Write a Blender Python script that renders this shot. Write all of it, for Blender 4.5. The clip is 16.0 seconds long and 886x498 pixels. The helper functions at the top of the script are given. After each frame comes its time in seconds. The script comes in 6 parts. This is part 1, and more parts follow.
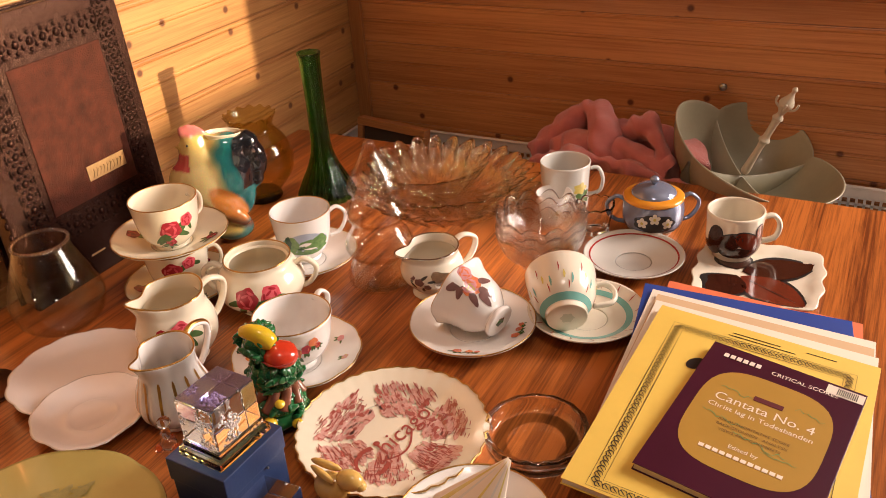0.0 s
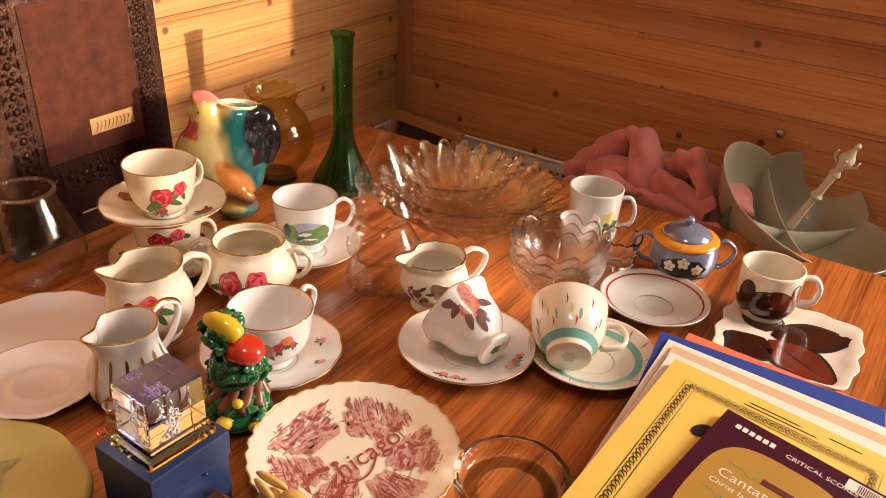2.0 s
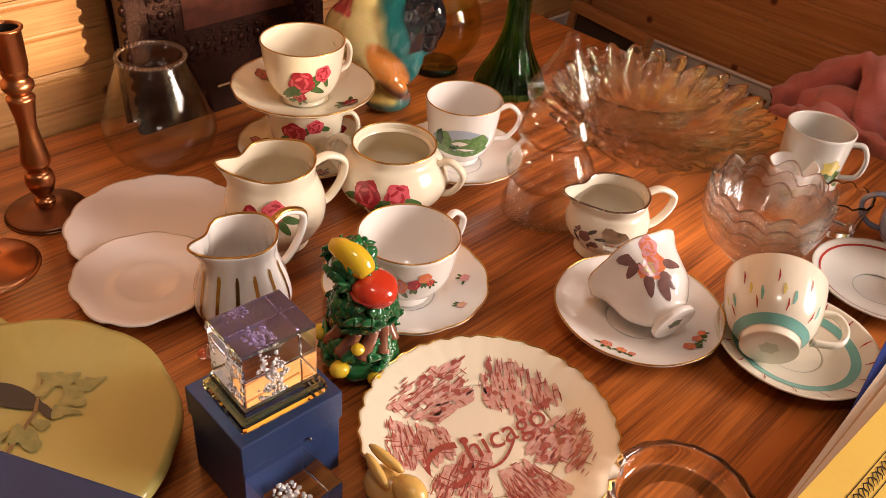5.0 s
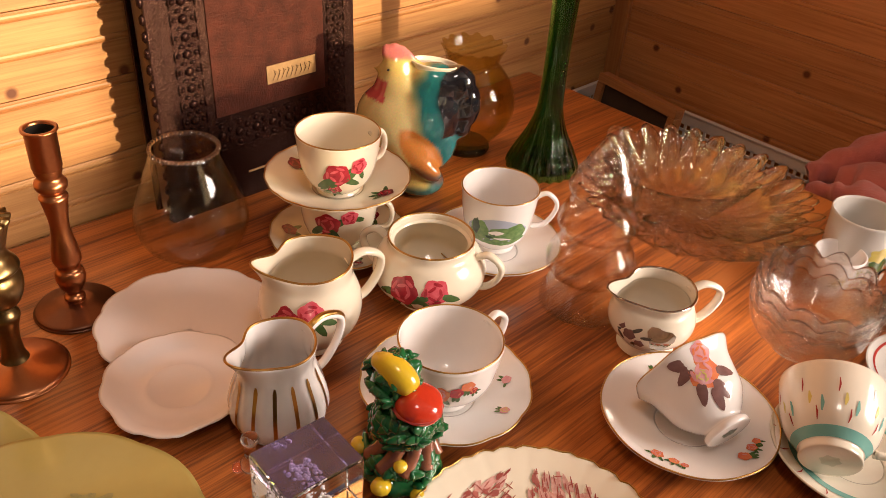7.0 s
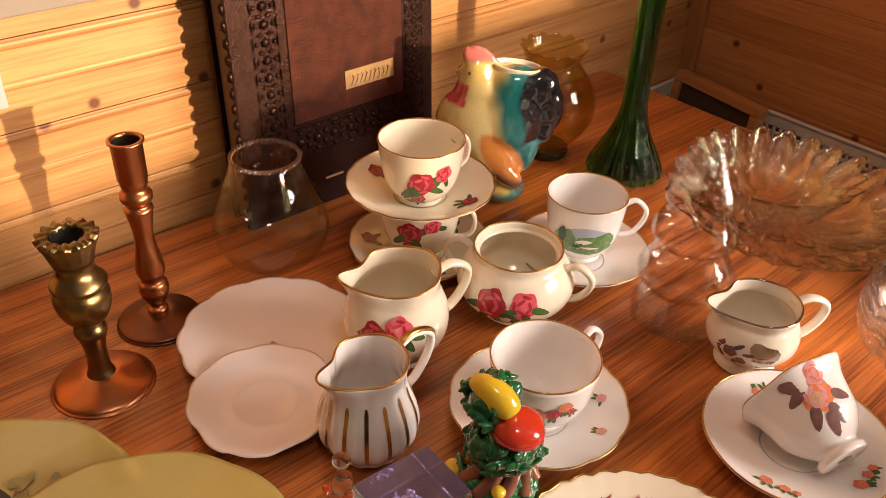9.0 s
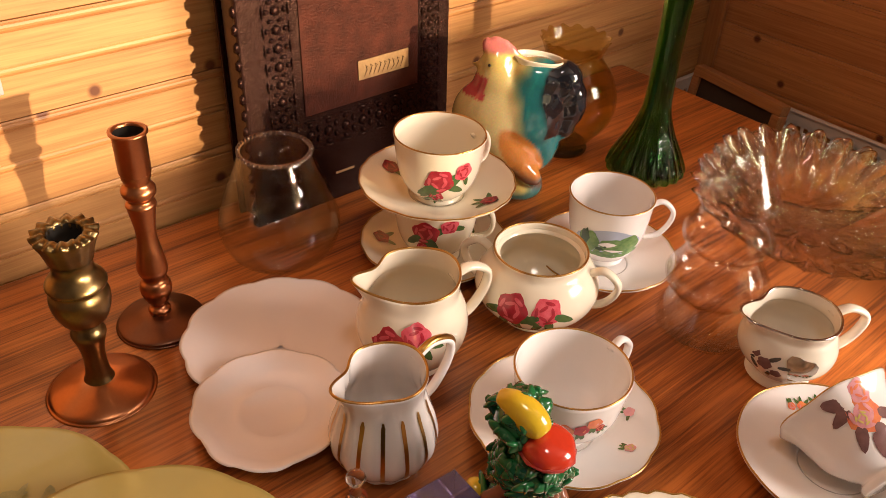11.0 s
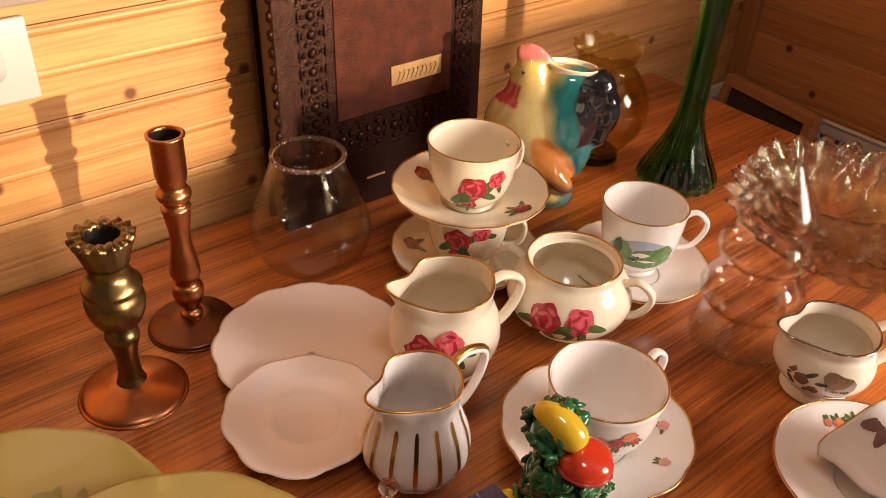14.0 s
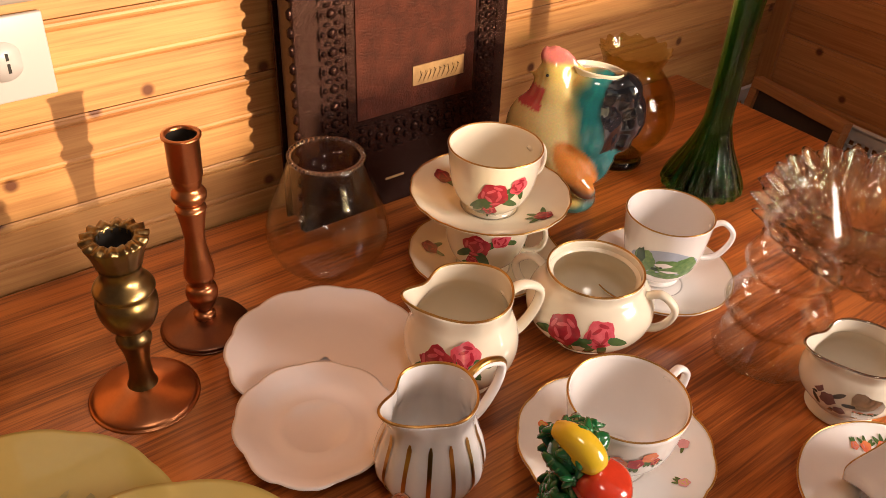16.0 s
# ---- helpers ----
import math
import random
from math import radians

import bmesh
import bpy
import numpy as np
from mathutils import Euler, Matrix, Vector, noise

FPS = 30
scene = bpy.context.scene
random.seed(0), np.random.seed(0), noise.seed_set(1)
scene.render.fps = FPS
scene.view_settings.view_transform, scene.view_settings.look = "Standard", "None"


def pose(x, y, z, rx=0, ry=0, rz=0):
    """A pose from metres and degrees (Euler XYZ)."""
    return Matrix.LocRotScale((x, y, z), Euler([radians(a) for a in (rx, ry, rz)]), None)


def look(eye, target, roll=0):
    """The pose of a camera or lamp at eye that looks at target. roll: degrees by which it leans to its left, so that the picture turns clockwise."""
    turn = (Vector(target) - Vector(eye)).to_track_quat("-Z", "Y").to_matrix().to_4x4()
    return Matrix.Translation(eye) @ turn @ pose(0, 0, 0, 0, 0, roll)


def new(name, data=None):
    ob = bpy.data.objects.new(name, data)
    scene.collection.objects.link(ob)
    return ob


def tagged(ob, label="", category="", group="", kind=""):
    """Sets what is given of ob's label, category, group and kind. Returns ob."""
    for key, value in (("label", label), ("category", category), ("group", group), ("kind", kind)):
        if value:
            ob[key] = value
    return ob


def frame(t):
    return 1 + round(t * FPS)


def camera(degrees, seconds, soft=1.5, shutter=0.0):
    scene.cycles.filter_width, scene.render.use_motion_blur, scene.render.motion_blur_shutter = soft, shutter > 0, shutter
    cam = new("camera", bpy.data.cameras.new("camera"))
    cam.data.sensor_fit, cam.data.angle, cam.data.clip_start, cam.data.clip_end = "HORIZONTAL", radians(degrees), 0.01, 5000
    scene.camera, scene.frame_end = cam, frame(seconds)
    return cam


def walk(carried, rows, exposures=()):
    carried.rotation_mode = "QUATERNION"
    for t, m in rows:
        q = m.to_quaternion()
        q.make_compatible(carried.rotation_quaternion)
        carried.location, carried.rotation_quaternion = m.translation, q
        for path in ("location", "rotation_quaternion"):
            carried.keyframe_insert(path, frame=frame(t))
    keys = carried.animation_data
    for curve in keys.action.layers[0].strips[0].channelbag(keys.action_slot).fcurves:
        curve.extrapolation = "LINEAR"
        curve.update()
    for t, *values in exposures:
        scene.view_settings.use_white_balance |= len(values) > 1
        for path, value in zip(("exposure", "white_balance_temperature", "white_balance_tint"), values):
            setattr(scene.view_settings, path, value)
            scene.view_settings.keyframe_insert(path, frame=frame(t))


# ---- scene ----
cam = camera(54.80, 16.0, soft=0.6)
PATH = [
    (0, (1.0081, -1.4923, 0.5917), (0.1587, 0.0344, -0.3818), -4.03),
    (0.5, (1.0053, -1.4998, 0.5969), (0.1345, -0.0093, -0.4132), -4.62),
    (1, (1.0076, -1.4799, 0.6003), (0.1346, 0.0228, -0.3895), -3.34),
    (1.5, (1.0045, -1.4450, 0.5957), (0.1454, 0.0843, -0.3652), 0.90),
    (2, (1.0002, -1.4082, 0.5544), (0.0756, 0.0845, -0.4032), 3.19),
    (2.5, (0.9456, -1.3563, 0.5331), (-0.1244, -0.0293, -0.5129), 3.92),
    (3, (0.9113, -1.3344, 0.4913), (-0.1695, -0.0412, -0.5855), 5.84),
    (5.5, (0.8669, -1.2896, 0.5123), (-0.1975, -0.1037, -0.6963), 5.50),
    (6, (0.8473, -1.2857, 0.5278), (-0.2304, -0.0555, -0.6233), 6.71),
    (6.5, (0.8396, -1.2779, 0.5338), (-0.2857, -0.0458, -0.5688), 6.33),
    (7, (0.8280, -1.2788, 0.5271), (-0.3088, -0.0693, -0.5886), 4.69),
    (7.5, (0.8216, -1.2809, 0.5260), (-0.3366, -0.1121, -0.6109), 3.79),
    (8, (0.8114, -1.2755, 0.5277), (-0.3392, -0.1128, -0.6233), 2.85),
    (8.5, (0.7923, -1.2837, 0.5265), (-0.3766, -0.1292, -0.6141), 2.35),
    (9, (0.7817, -1.2824, 0.5228), (-0.4290, -0.1639, -0.6100), 2.41),
    (11.5, (0.7336, -1.2696, 0.5038), (-0.4642, -0.1578, -0.6491), 3.57),
    (12, (0.7308, -1.2751, 0.5040), (-0.4824, -0.1804, -0.6492), 3.35),
    (12.5, (0.7301, -1.2805, 0.5041), (-0.4911, -0.1866, -0.6414), 3.38),
    (13, (0.7290, -1.2796, 0.5040), (-0.4974, -0.1872, -0.6373), 3.48),
    (13.5, (0.7279, -1.2771, 0.5044), (-0.4968, -0.1851, -0.6392), 3.52),
    (14, (0.7266, -1.2781, 0.5049), (-0.4998, -0.1866, -0.6373), 3.58),
    (14.5, (0.7164, -1.2756, 0.5000), (-0.5013, -0.1773, -0.6449), 3.86),
    (15, (0.7189, -1.2614, 0.5111), (-0.5295, -0.1964, -0.6323), 3.23),
    (15.5, (0.7147, -1.2638, 0.5069), (-0.5214, -0.1905, -0.6421), 3.81),
    (16, (0.7102, -1.2662, 0.5064), (-0.5320, -0.2126, -0.6541), 4.10),
]
walk(cam, [(t, look(eye, target, roll)) for t, eye, target, roll in PATH],
     exposures=((0.0, 0.32), (2.5, 0.42), (3.2, 0.32), (6.0, 0.24), (9.0, 0.26), (16.0, 0.22)))

# ---- light ----
world = bpy.data.worlds.new("sky")
scene.world = world
world.use_nodes = True
wn = world.node_tree.nodes
sky = wn.new("ShaderNodeTexSky")
sky.sky_type = "NISHITA"
sky.sun_disc = False
sky.sun_elevation = radians(7)
sky.sun_rotation = radians(75)
wn["Background"].inputs["Strength"].default_value = 0.06
world.node_tree.links.new(sky.outputs[0], wn["Background"].inputs["Color"])

sun = new("sun", bpy.data.lights.new("sun", "SUN"))
sun.data.energy, sun.data.angle, sun.data.color = 5.0, radians(1.1), (1.0, 0.76, 0.48)
sun.matrix_world = look((0.96, 0.27, 0.12), (0, 0, 0))

win_light = new("window_light", bpy.data.lights.new("window_light", "AREA"))
win_light.data.shape, win_light.data.size, win_light.data.size_y = "RECTANGLE", 0.95, 1.05
win_light.data.energy, win_light.data.color = 80.0, (1.0, 0.84, 0.745)
win_light.matrix_world = look((2.44, 0.52, 0.92), (0.5, -0.7, 0.0))

lamp_light = new("ceiling_lamp_light", bpy.data.lights.new("ceiling_lamp_light", "AREA"))
lamp_light.data.shape, lamp_light.data.size = "DISK", 0.30
lamp_light.data.energy, lamp_light.data.color = 3.6, (1.0, 0.86, 0.765)
lamp_light.matrix_world = look((0.95, -1.25, 1.62), (0.6, -0.95, 0.0))
scene.view_settings.exposure = 0.05


# ---- materials ----
def mat(name, color, rough=0.5, metal=0.0, var=0.0, scale=30.0, bump=0.0, coat=0.0, alt=None, spec=0.5, trans=0.0, ior=1.45, sheen=0.0, detail=4.0):
    """A Principled surface with two scales of colour variation and fine relief."""
    m = bpy.data.materials.new(name)
    m.use_nodes = True
    n, l = m.node_tree.nodes, m.node_tree.links
    b = n["Principled BSDF"]
    b.inputs["Base Color"].default_value = (*color, 1)
    b.inputs["Roughness"].default_value = rough
    b.inputs["Metallic"].default_value = metal
    b.inputs["Coat Weight"].default_value = coat
    b.inputs["Coat Roughness"].default_value = 0.06
    b.inputs["Specular IOR Level"].default_value = spec
    b.inputs["Transmission Weight"].default_value = trans
    b.inputs["IOR"].default_value = ior
    b.inputs["Sheen Weight"].default_value = sheen
    if var or bump:
        tc = n.new("ShaderNodeTexCoord")
        big, fine = n.new("ShaderNodeTexNoise"), n.new("ShaderNodeTexNoise")
        big.inputs["Scale"].default_value, fine.inputs["Scale"].default_value = scale, scale * 9
        big.inputs["Detail"].default_value = fine.inputs["Detail"].default_value = detail
        for t in (big, fine):
            l.new(tc.outputs["Object"], t.inputs["Vector"])
        if var:
            mix, add = n.new("ShaderNodeMix"), n.new("ShaderNodeMath")
            mix.data_type, add.operation = "RGBA", "MULTIPLY_ADD"
            l.new(fine.outputs["Fac"], add.inputs[0])
            add.inputs[1].default_value = 0.45
            half = n.new("ShaderNodeMath")
            half.operation = "MULTIPLY_ADD"
            l.new(big.outputs["Fac"], half.inputs[0])
            half.inputs[1].default_value, half.inputs[2].default_value = 1.6, -0.52
            l.new(half.outputs[0], add.inputs[2])
            add.use_clamp = True
            l.new(add.outputs[0], mix.inputs["Factor"])
            a2 = alt or tuple(c * (1 - var) for c in color)
            mix.inputs["A"].default_value, mix.inputs["B"].default_value = (*color, 1), (*a2, 1)
            l.new(mix.outputs["Result"], b.inputs["Base Color"])
        if bump:
            bp = n.new("ShaderNodeBump")
            bp.inputs["Strength"].default_value, bp.inputs["Distance"].default_value = bump, 0.002
            l.new(fine.outputs["Fac"], bp.inputs["Height"])
            l.new(bp.outputs["Normal"], b.inputs["Normal"])
    return m


def wood(name, light, dark, axis, knots=True, rough=0.35, ring=60.0, coat=0.3, stretch=0.04, lo=0.32, hi=0.72):
    """Wood with grain along the given axis (0 x, 1 y, 2 z), in world-size coordinates, varied from piece to piece."""
    m = bpy.data.materials.new(name)
    m.use_nodes = True
    n, l = m.node_tree.nodes, m.node_tree.links
    b = n["Principled BSDF"]
    tc, info, mp = n.new("ShaderNodeTexCoord"), n.new("ShaderNodeObjectInfo"), n.new("ShaderNodeMapping")
    sc = [1.0, 1.0, 1.0]
    sc[axis] = stretch
    mp.inputs["Scale"].default_value = sc
    off = n.new("ShaderNodeVectorMath")
    off.operation = "ADD"
    mul = n.new("ShaderNodeMath")
    mul.operation = "MULTIPLY"
    mul.inputs[1].default_value = 17.0
    l.new(info.outputs["Random"], mul.inputs[0])
    l.new(tc.outputs["Object"], off.inputs[0])
    l.new(mul.outputs[0], off.inputs[1])
    l.new(off.outputs[0], mp.inputs["Vector"])
    warp = n.new("ShaderNodeTexNoise")
    warp.inputs["Scale"].default_value, warp.inputs["Detail"].default_value = ring * 0.35, 3
    l.new(mp.outputs[0], warp.inputs["Vector"])
    grain = n.new("ShaderNodeTexNoise")
    grain.inputs["Scale"].default_value, grain.inputs["Detail"].default_value, grain.inputs["Roughness"].default_value = ring * 4, 6, 0.65
    l.new(mp.outputs[0], grain.inputs["Vector"])
    ramp = n.new("ShaderNodeValToRGB")
    ramp.color_ramp.elements[0].position, ramp.color_ramp.elements[1].position = lo, hi
    ramp.color_ramp.elements[0].color, ramp.color_ramp.elements[1].color = (*light, 1), (*dark, 1)
    mixv = n.new("ShaderNodeMath")
    mixv.operation = "MULTIPLY_ADD"
    mixv.inputs[1].default_value = 0.5
    l.new(warp.outputs["Fac"], mixv.inputs[0])
    hv = n.new("ShaderNodeMath")
    hv.operation = "MULTIPLY"
    hv.inputs[1].default_value = 0.5
    l.new(grain.outputs["Fac"], hv.inputs[0])
    l.new(hv.outputs[0], mixv.inputs[2])
    l.new(mixv.outputs[0], ramp.inputs["Fac"])
    col = ramp.outputs["Color"]
    if knots:
        sep, kmp = n.new("ShaderNodeSeparateXYZ"), n.new("ShaderNodeCombineXYZ")
        l.new(off.outputs[0], sep.inputs[0])
        l.new(sep.outputs[axis], kmp.inputs[0])
        l.new(sep.outputs[2], kmp.inputs[1])
        vor = n.new("ShaderNodeTexVoronoi")
        vor.voronoi_dimensions = "2D"
        vor.inputs["Scale"].default_value = 7.5
        l.new(kmp.outputs[0], vor.inputs["Vector"])
        kr = n.new("ShaderNodeValToRGB")
        kr.color_ramp.elements[0].position, kr.color_ramp.elements[1].position = 0.028, 0.060
        kr.color_ramp.elements[0].color, kr.color_ramp.elements[1].color = (1, 1, 1, 1), (0, 0, 0, 1)
        l.new(vor.outputs["Distance"], kr.inputs["Fac"])
        km = n.new("ShaderNodeMix")
        km.data_type = "RGBA"
        l.new(kr.outputs["Color"], km.inputs["Factor"])
        l.new(col, km.inputs["A"])
        km.inputs["B"].default_value = (dark[0] * 0.35, dark[1] * 0.25, dark[2] * 0.25, 1)
        col = km.outputs["Result"]
    tint = n.new("ShaderNodeMix")
    tint.data_type, tint.blend_type = "RGBA", "MULTIPLY"
    tr = n.new("ShaderNodeMapRange")
    tr.inputs["To Min"].default_value, tr.inputs["To Max"].default_value = 0.82, 1.08
    l.new(info.outputs["Random"], tr.inputs["Value"])
    tint.inputs["Factor"].default_value = 1.0
    l.new(col, tint.inputs["A"])
    l.new(tr.outputs[0], tint.inputs["B"])
    l.new(tint.outputs["Result"], b.inputs["Base Color"])
    b.inputs["Roughness"].default_value = rough
    b.inputs["Coat Weight"].default_value = coat
    b.inputs["Coat Roughness"].default_value = 0.18
    bp = n.new("ShaderNodeBump")
    bp.inputs["Strength"].default_value, bp.inputs["Distance"].default_value = 0.12, 0.001
    l.new(grain.outputs["Fac"], bp.inputs["Height"])
    l.new(bp.outputs["Normal"], b.inputs["Normal"])
    return m


def glass(name, color=(1, 1, 1), rough=0.0, film=0.0, ior=1.46):
    m = mat(name, color, rough, trans=1.0, ior=ior)
    b = m.node_tree.nodes["Principled BSDF"]
    if film:
        b.inputs["Thin Film Thickness"].default_value = film
        b.inputs["Thin Film IOR"].default_value = 1.62
    return m


def thin_glass(name, tint):
    """Thin-walled glass: clear through, with gloss that follows Fresnel."""
    m = bpy.data.materials.new(name)
    m.use_nodes = True
    n, l = m.node_tree.nodes, m.node_tree.links
    n.remove(n["Principled BSDF"])
    tr, gl, lw, mx = n.new("ShaderNodeBsdfTransparent"), n.new("ShaderNodeBsdfGlossy"), n.new("ShaderNodeLayerWeight"), n.new("ShaderNodeMixShader")
    tr.inputs["Color"].default_value = (*tint, 1)
    gl.inputs["Roughness"].default_value = 0.015
    lw.inputs["Blend"].default_value = 0.5
    pw, ma = n.new("ShaderNodeMath"), n.new("ShaderNodeMath")
    pw.operation, ma.operation = "POWER", "MULTIPLY_ADD"
    pw.inputs[1].default_value = 3.8
    ma.inputs[1].default_value, ma.inputs[2].default_value = 0.75, 0.035
    l.new(lw.outputs["Facing"], pw.inputs[0])
    l.new(pw.outputs[0], ma.inputs[0])
    l.new(ma.outputs[0], mx.inputs[0])
    l.new(tr.outputs[0], mx.inputs[1])
    l.new(gl.outputs[0], mx.inputs[2])
    l.new(mx.outputs[0], n["Material Output"].inputs["Surface"])
    return m


def pressed_glass(name, tint, film=0.0, share=0.42):
    """Pressed glass: thin clear walls with thicker, refracting ribs and an optional iridescent film."""
    m = thin_glass(name, tint)
    n, l = m.node_tree.nodes, m.node_tree.links
    b, mx = n.new("ShaderNodeBsdfPrincipled"), n.new("ShaderNodeMixShader")
    b.inputs["Base Color"].default_value = (*tint, 1)
    b.inputs["Roughness"].default_value = 0.01
    b.inputs["Transmission Weight"].default_value = 1.0
    b.inputs["IOR"].default_value = 1.48
    b.inputs["Thin Film Thickness"].default_value = film
    b.inputs["Thin Film IOR"].default_value = 1.7
    out = n["Material Output"]
    thin = out.inputs["Surface"].links[0].from_socket
    mx.inputs[0].default_value = share
    l.new(thin, mx.inputs[1])
    l.new(b.outputs[0], mx.inputs[2])
    l.new(mx.outputs[0], out.inputs["Surface"])
    return m


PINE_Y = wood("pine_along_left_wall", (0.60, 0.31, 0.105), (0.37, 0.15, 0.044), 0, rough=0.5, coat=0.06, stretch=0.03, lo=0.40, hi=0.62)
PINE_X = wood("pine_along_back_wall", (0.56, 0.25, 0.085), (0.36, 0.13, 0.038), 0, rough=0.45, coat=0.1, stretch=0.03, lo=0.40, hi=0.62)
PINE_Z = wood("pine_trim", (0.5, 0.24, 0.08), (0.33, 0.12, 0.035), 2, knots=False)
OAK = wood("oak_table", (0.45, 0.135, 0.027), (0.13, 0.031, 0.007), 1, knots=False, rough=0.3, ring=105.0, coat=0.4, stretch=0.024, lo=0.42, hi=0.59)
PLASTER = mat("painted_plaster", (0.27, 0.22, 0.18), 0.8, var=0.08, scale=4, bump=0.1)
CEIL = mat("ceiling_paint", (0.34, 0.30, 0.26), 0.85, var=0.05, scale=4, bump=0.1)
FLOORM = wood("floor_boards", (0.35, 0.18, 0.08), (0.22, 0.1, 0.04), 0, knots=False)
CREAM = mat("cream_glaze", (0.88, 0.80, 0.63), 0.16, coat=0.6, var=0.04, scale=25)
WHITE = mat("white_bone_china", (0.88, 0.85, 0.82), 0.14, coat=0.6, var=0.03, scale=25)
PINKW = mat("pale_pink_china", (0.88, 0.80, 0.77), 0.22, coat=0.4, var=0.04, scale=18)
IVORY = mat("ivory_stoneware", (0.80, 0.73, 0.60), 0.2, coat=0.5, var=0.06, scale=30)
GREYW = mat("grey_white_china", (0.68, 0.66, 0.61), 0.2, coat=0.5, var=0.04, scale=25)
GOLD = mat("worn_gilding", (0.62, 0.36, 0.10), 0.28, 1.0, var=0.35, scale=90)
SILVER = mat("silver_lustre", (0.55, 0.50, 0.45), 0.12, 1.0, var=0.25, scale=60)
REDROSE = mat("red_rose_print", (0.58, 0.035, 0.06), 0.2, var=0.55, scale=160, coat=0.5)
PINKROSE = mat("pink_rose_print", (0.80, 0.16, 0.20), 0.2, var=0.3, scale=160, coat=0.5, alt=(0.6, 0.05, 0.08))
DEEPROSE = mat("dark_rose_print", (0.25, 0.01, 0.03), 0.2, coat=0.5, var=0.3, scale=160)
LEAF = mat("green_leaf_print", (0.10, 0.20, 0.06), 0.2, coat=0.5, var=0.6, scale=160)
PEACH = mat("peach_rose_print", (0.80, 0.30, 0.10), 0.2, coat=0.5, var=0.3, scale=160, alt=(0.72, 0.14, 0.09))
PALEPINK = mat("pale_pink_print", (0.85, 0.38, 0.40), 0.2, coat=0.5, var=0.3, scale=160)
MAUVE = mat("mauve_leaf_print", (0.25, 0.13, 0.12), 0.2, coat=0.5, var=0.4, scale=160)
TEAL = mat("teal_band", (0.20, 0.47, 0.42), 0.2, coat=0.5, var=0.15, scale=60)
YELLOWP = mat("yellow_print", (0.72, 0.58, 0.16), 0.25, coat=0.4, var=0.2, scale=100)
REDP = mat("red_print", (0.42, 0.05, 0.04), 0.22, coat=0.5, var=0.15, scale=60)
TRANSFER = mat("red_transfer_print", (0.44, 0.10, 0.08), 0.2, coat=0.5, var=0.35, scale=120)
TRANSLIGHT = mat("pale_red_transfer_print", (0.56, 0.22, 0.18), 0.2, coat=0.5, var=0.45, scale=300, alt=(0.74, 0.50, 0.43))
SCENEGREEN = mat("painted_green_scene", (0.05, 0.15, 0.04), 0.2, coat=0.5, var=0.7, scale=220, alt=(0.22, 0.36, 0.12))
SCENEBLUE = mat("painted_blue_sky", (0.45, 0.52, 0.66), 0.2, coat=0.5, var=0.2, scale=80)
INK = mat("black_ink", (0.02, 0.016, 0.015), 0.35)
CLEAR = glass("clear_glass", (0.99, 0.985, 0.975))
CRYSTAL = glass("cut_crystal", ior=1.52)
GREENGLASS = glass("green_glass", (0.16, 0.50, 0.16))
AMBER = thin_glass("amber_thin_glass", (0.90, 0.84, 0.60))
IRID = pressed_glass("iridescent_glass", (1.0, 0.985, 0.975), 430, 0.8)
BOWLGLASS = pressed_glass("pressed_glass", (1.0, 0.995, 0.985), 0.0, 0.6)
BLOWN = thin_glass("blown_thin_glass", (0.985, 0.978, 0.965))
COPPER = mat("brushed_copper", (0.55, 0.22, 0.095), 0.3, 1.0, var=0.3, scale=40)
DARKCOPPER = mat("tarnished_copper", (0.22, 0.10, 0.06), 0.36, 1.0, var=0.35, scale=40)
BRASS = mat("aged_brass", (0.30, 0.20, 0.08), 0.3, 1.0, var=0.45, scale=45, alt=(0.16, 0.11, 0.05))
LEATHER = mat("brown_leather", (0.085, 0.022, 0.013), 0.5, var=0.6, scale=55, bump=0.6, alt=(0.016, 0.006, 0.005), spec=0.3)
LEATHERDARK = mat("dark_embossed_leather", (0.013, 0.005, 0.004), 0.24, var=0.4, scale=60, bump=0.4, spec=0.4)
LABELM = mat("worn_gold_label", (0.50, 0.30, 0.13), 0.4, 0.3, var=0.4, scale=120)
for leather in (LEATHER, LEATHERDARK):
    leather.node_tree.nodes["Principled BSDF"].inputs["Specular Tint"].default_value = (0.9, 0.45, 0.32, 1)
PAGES = mat("page_edges", (0.20, 0.13, 0.08), 0.8, var=0.3, scale=300)
NAVY = mat("navy_card", (0.022, 0.045, 0.13), 0.42, var=0.25, scale=40, bump=0.1)
BLUECARD = mat("blue_folder_card", (0.025, 0.06, 0.30), 0.45, var=0.15, scale=20)
ORANGECARD = mat("orange_card", (0.72, 0.17, 0.07), 0.6, var=0.12, scale=20)
YELLOWCARD = mat("yellow_cover_paper", (0.78, 0.53, 0.10), 0.55, var=0.10, scale=14)
OCHRE = mat("ochre_panel", (0.42, 0.24, 0.045), 0.35, var=0.1, scale=20, coat=0.2)
PURPLE = mat("plum_cover", (0.055, 0.006, 0.022), 0.3, var=0.2, scale=20, coat=0.25)
PAPER = mat("white_paper", (0.78, 0.68, 0.56), 0.75, var=0.06, scale=14)
TANPAPER = mat("tan_paper", (0.62, 0.42, 0.24), 0.75, var=0.1, scale=14)
PALEINK = mat("pale_print", (0.80, 0.68, 0.58), 0.5)
GREENINK = mat("green_pen", (0.10, 0.28, 0.12), 0.5)
TOWEL = mat("pink_terry", (0.66, 0.20, 0.17), 0.95, var=0.25, scale=60, bump=1.0, sheen=0.4)
PLASTICW = mat("white_plastic", (0.70, 0.64, 0.58), 0.4, var=0.06, scale=20)
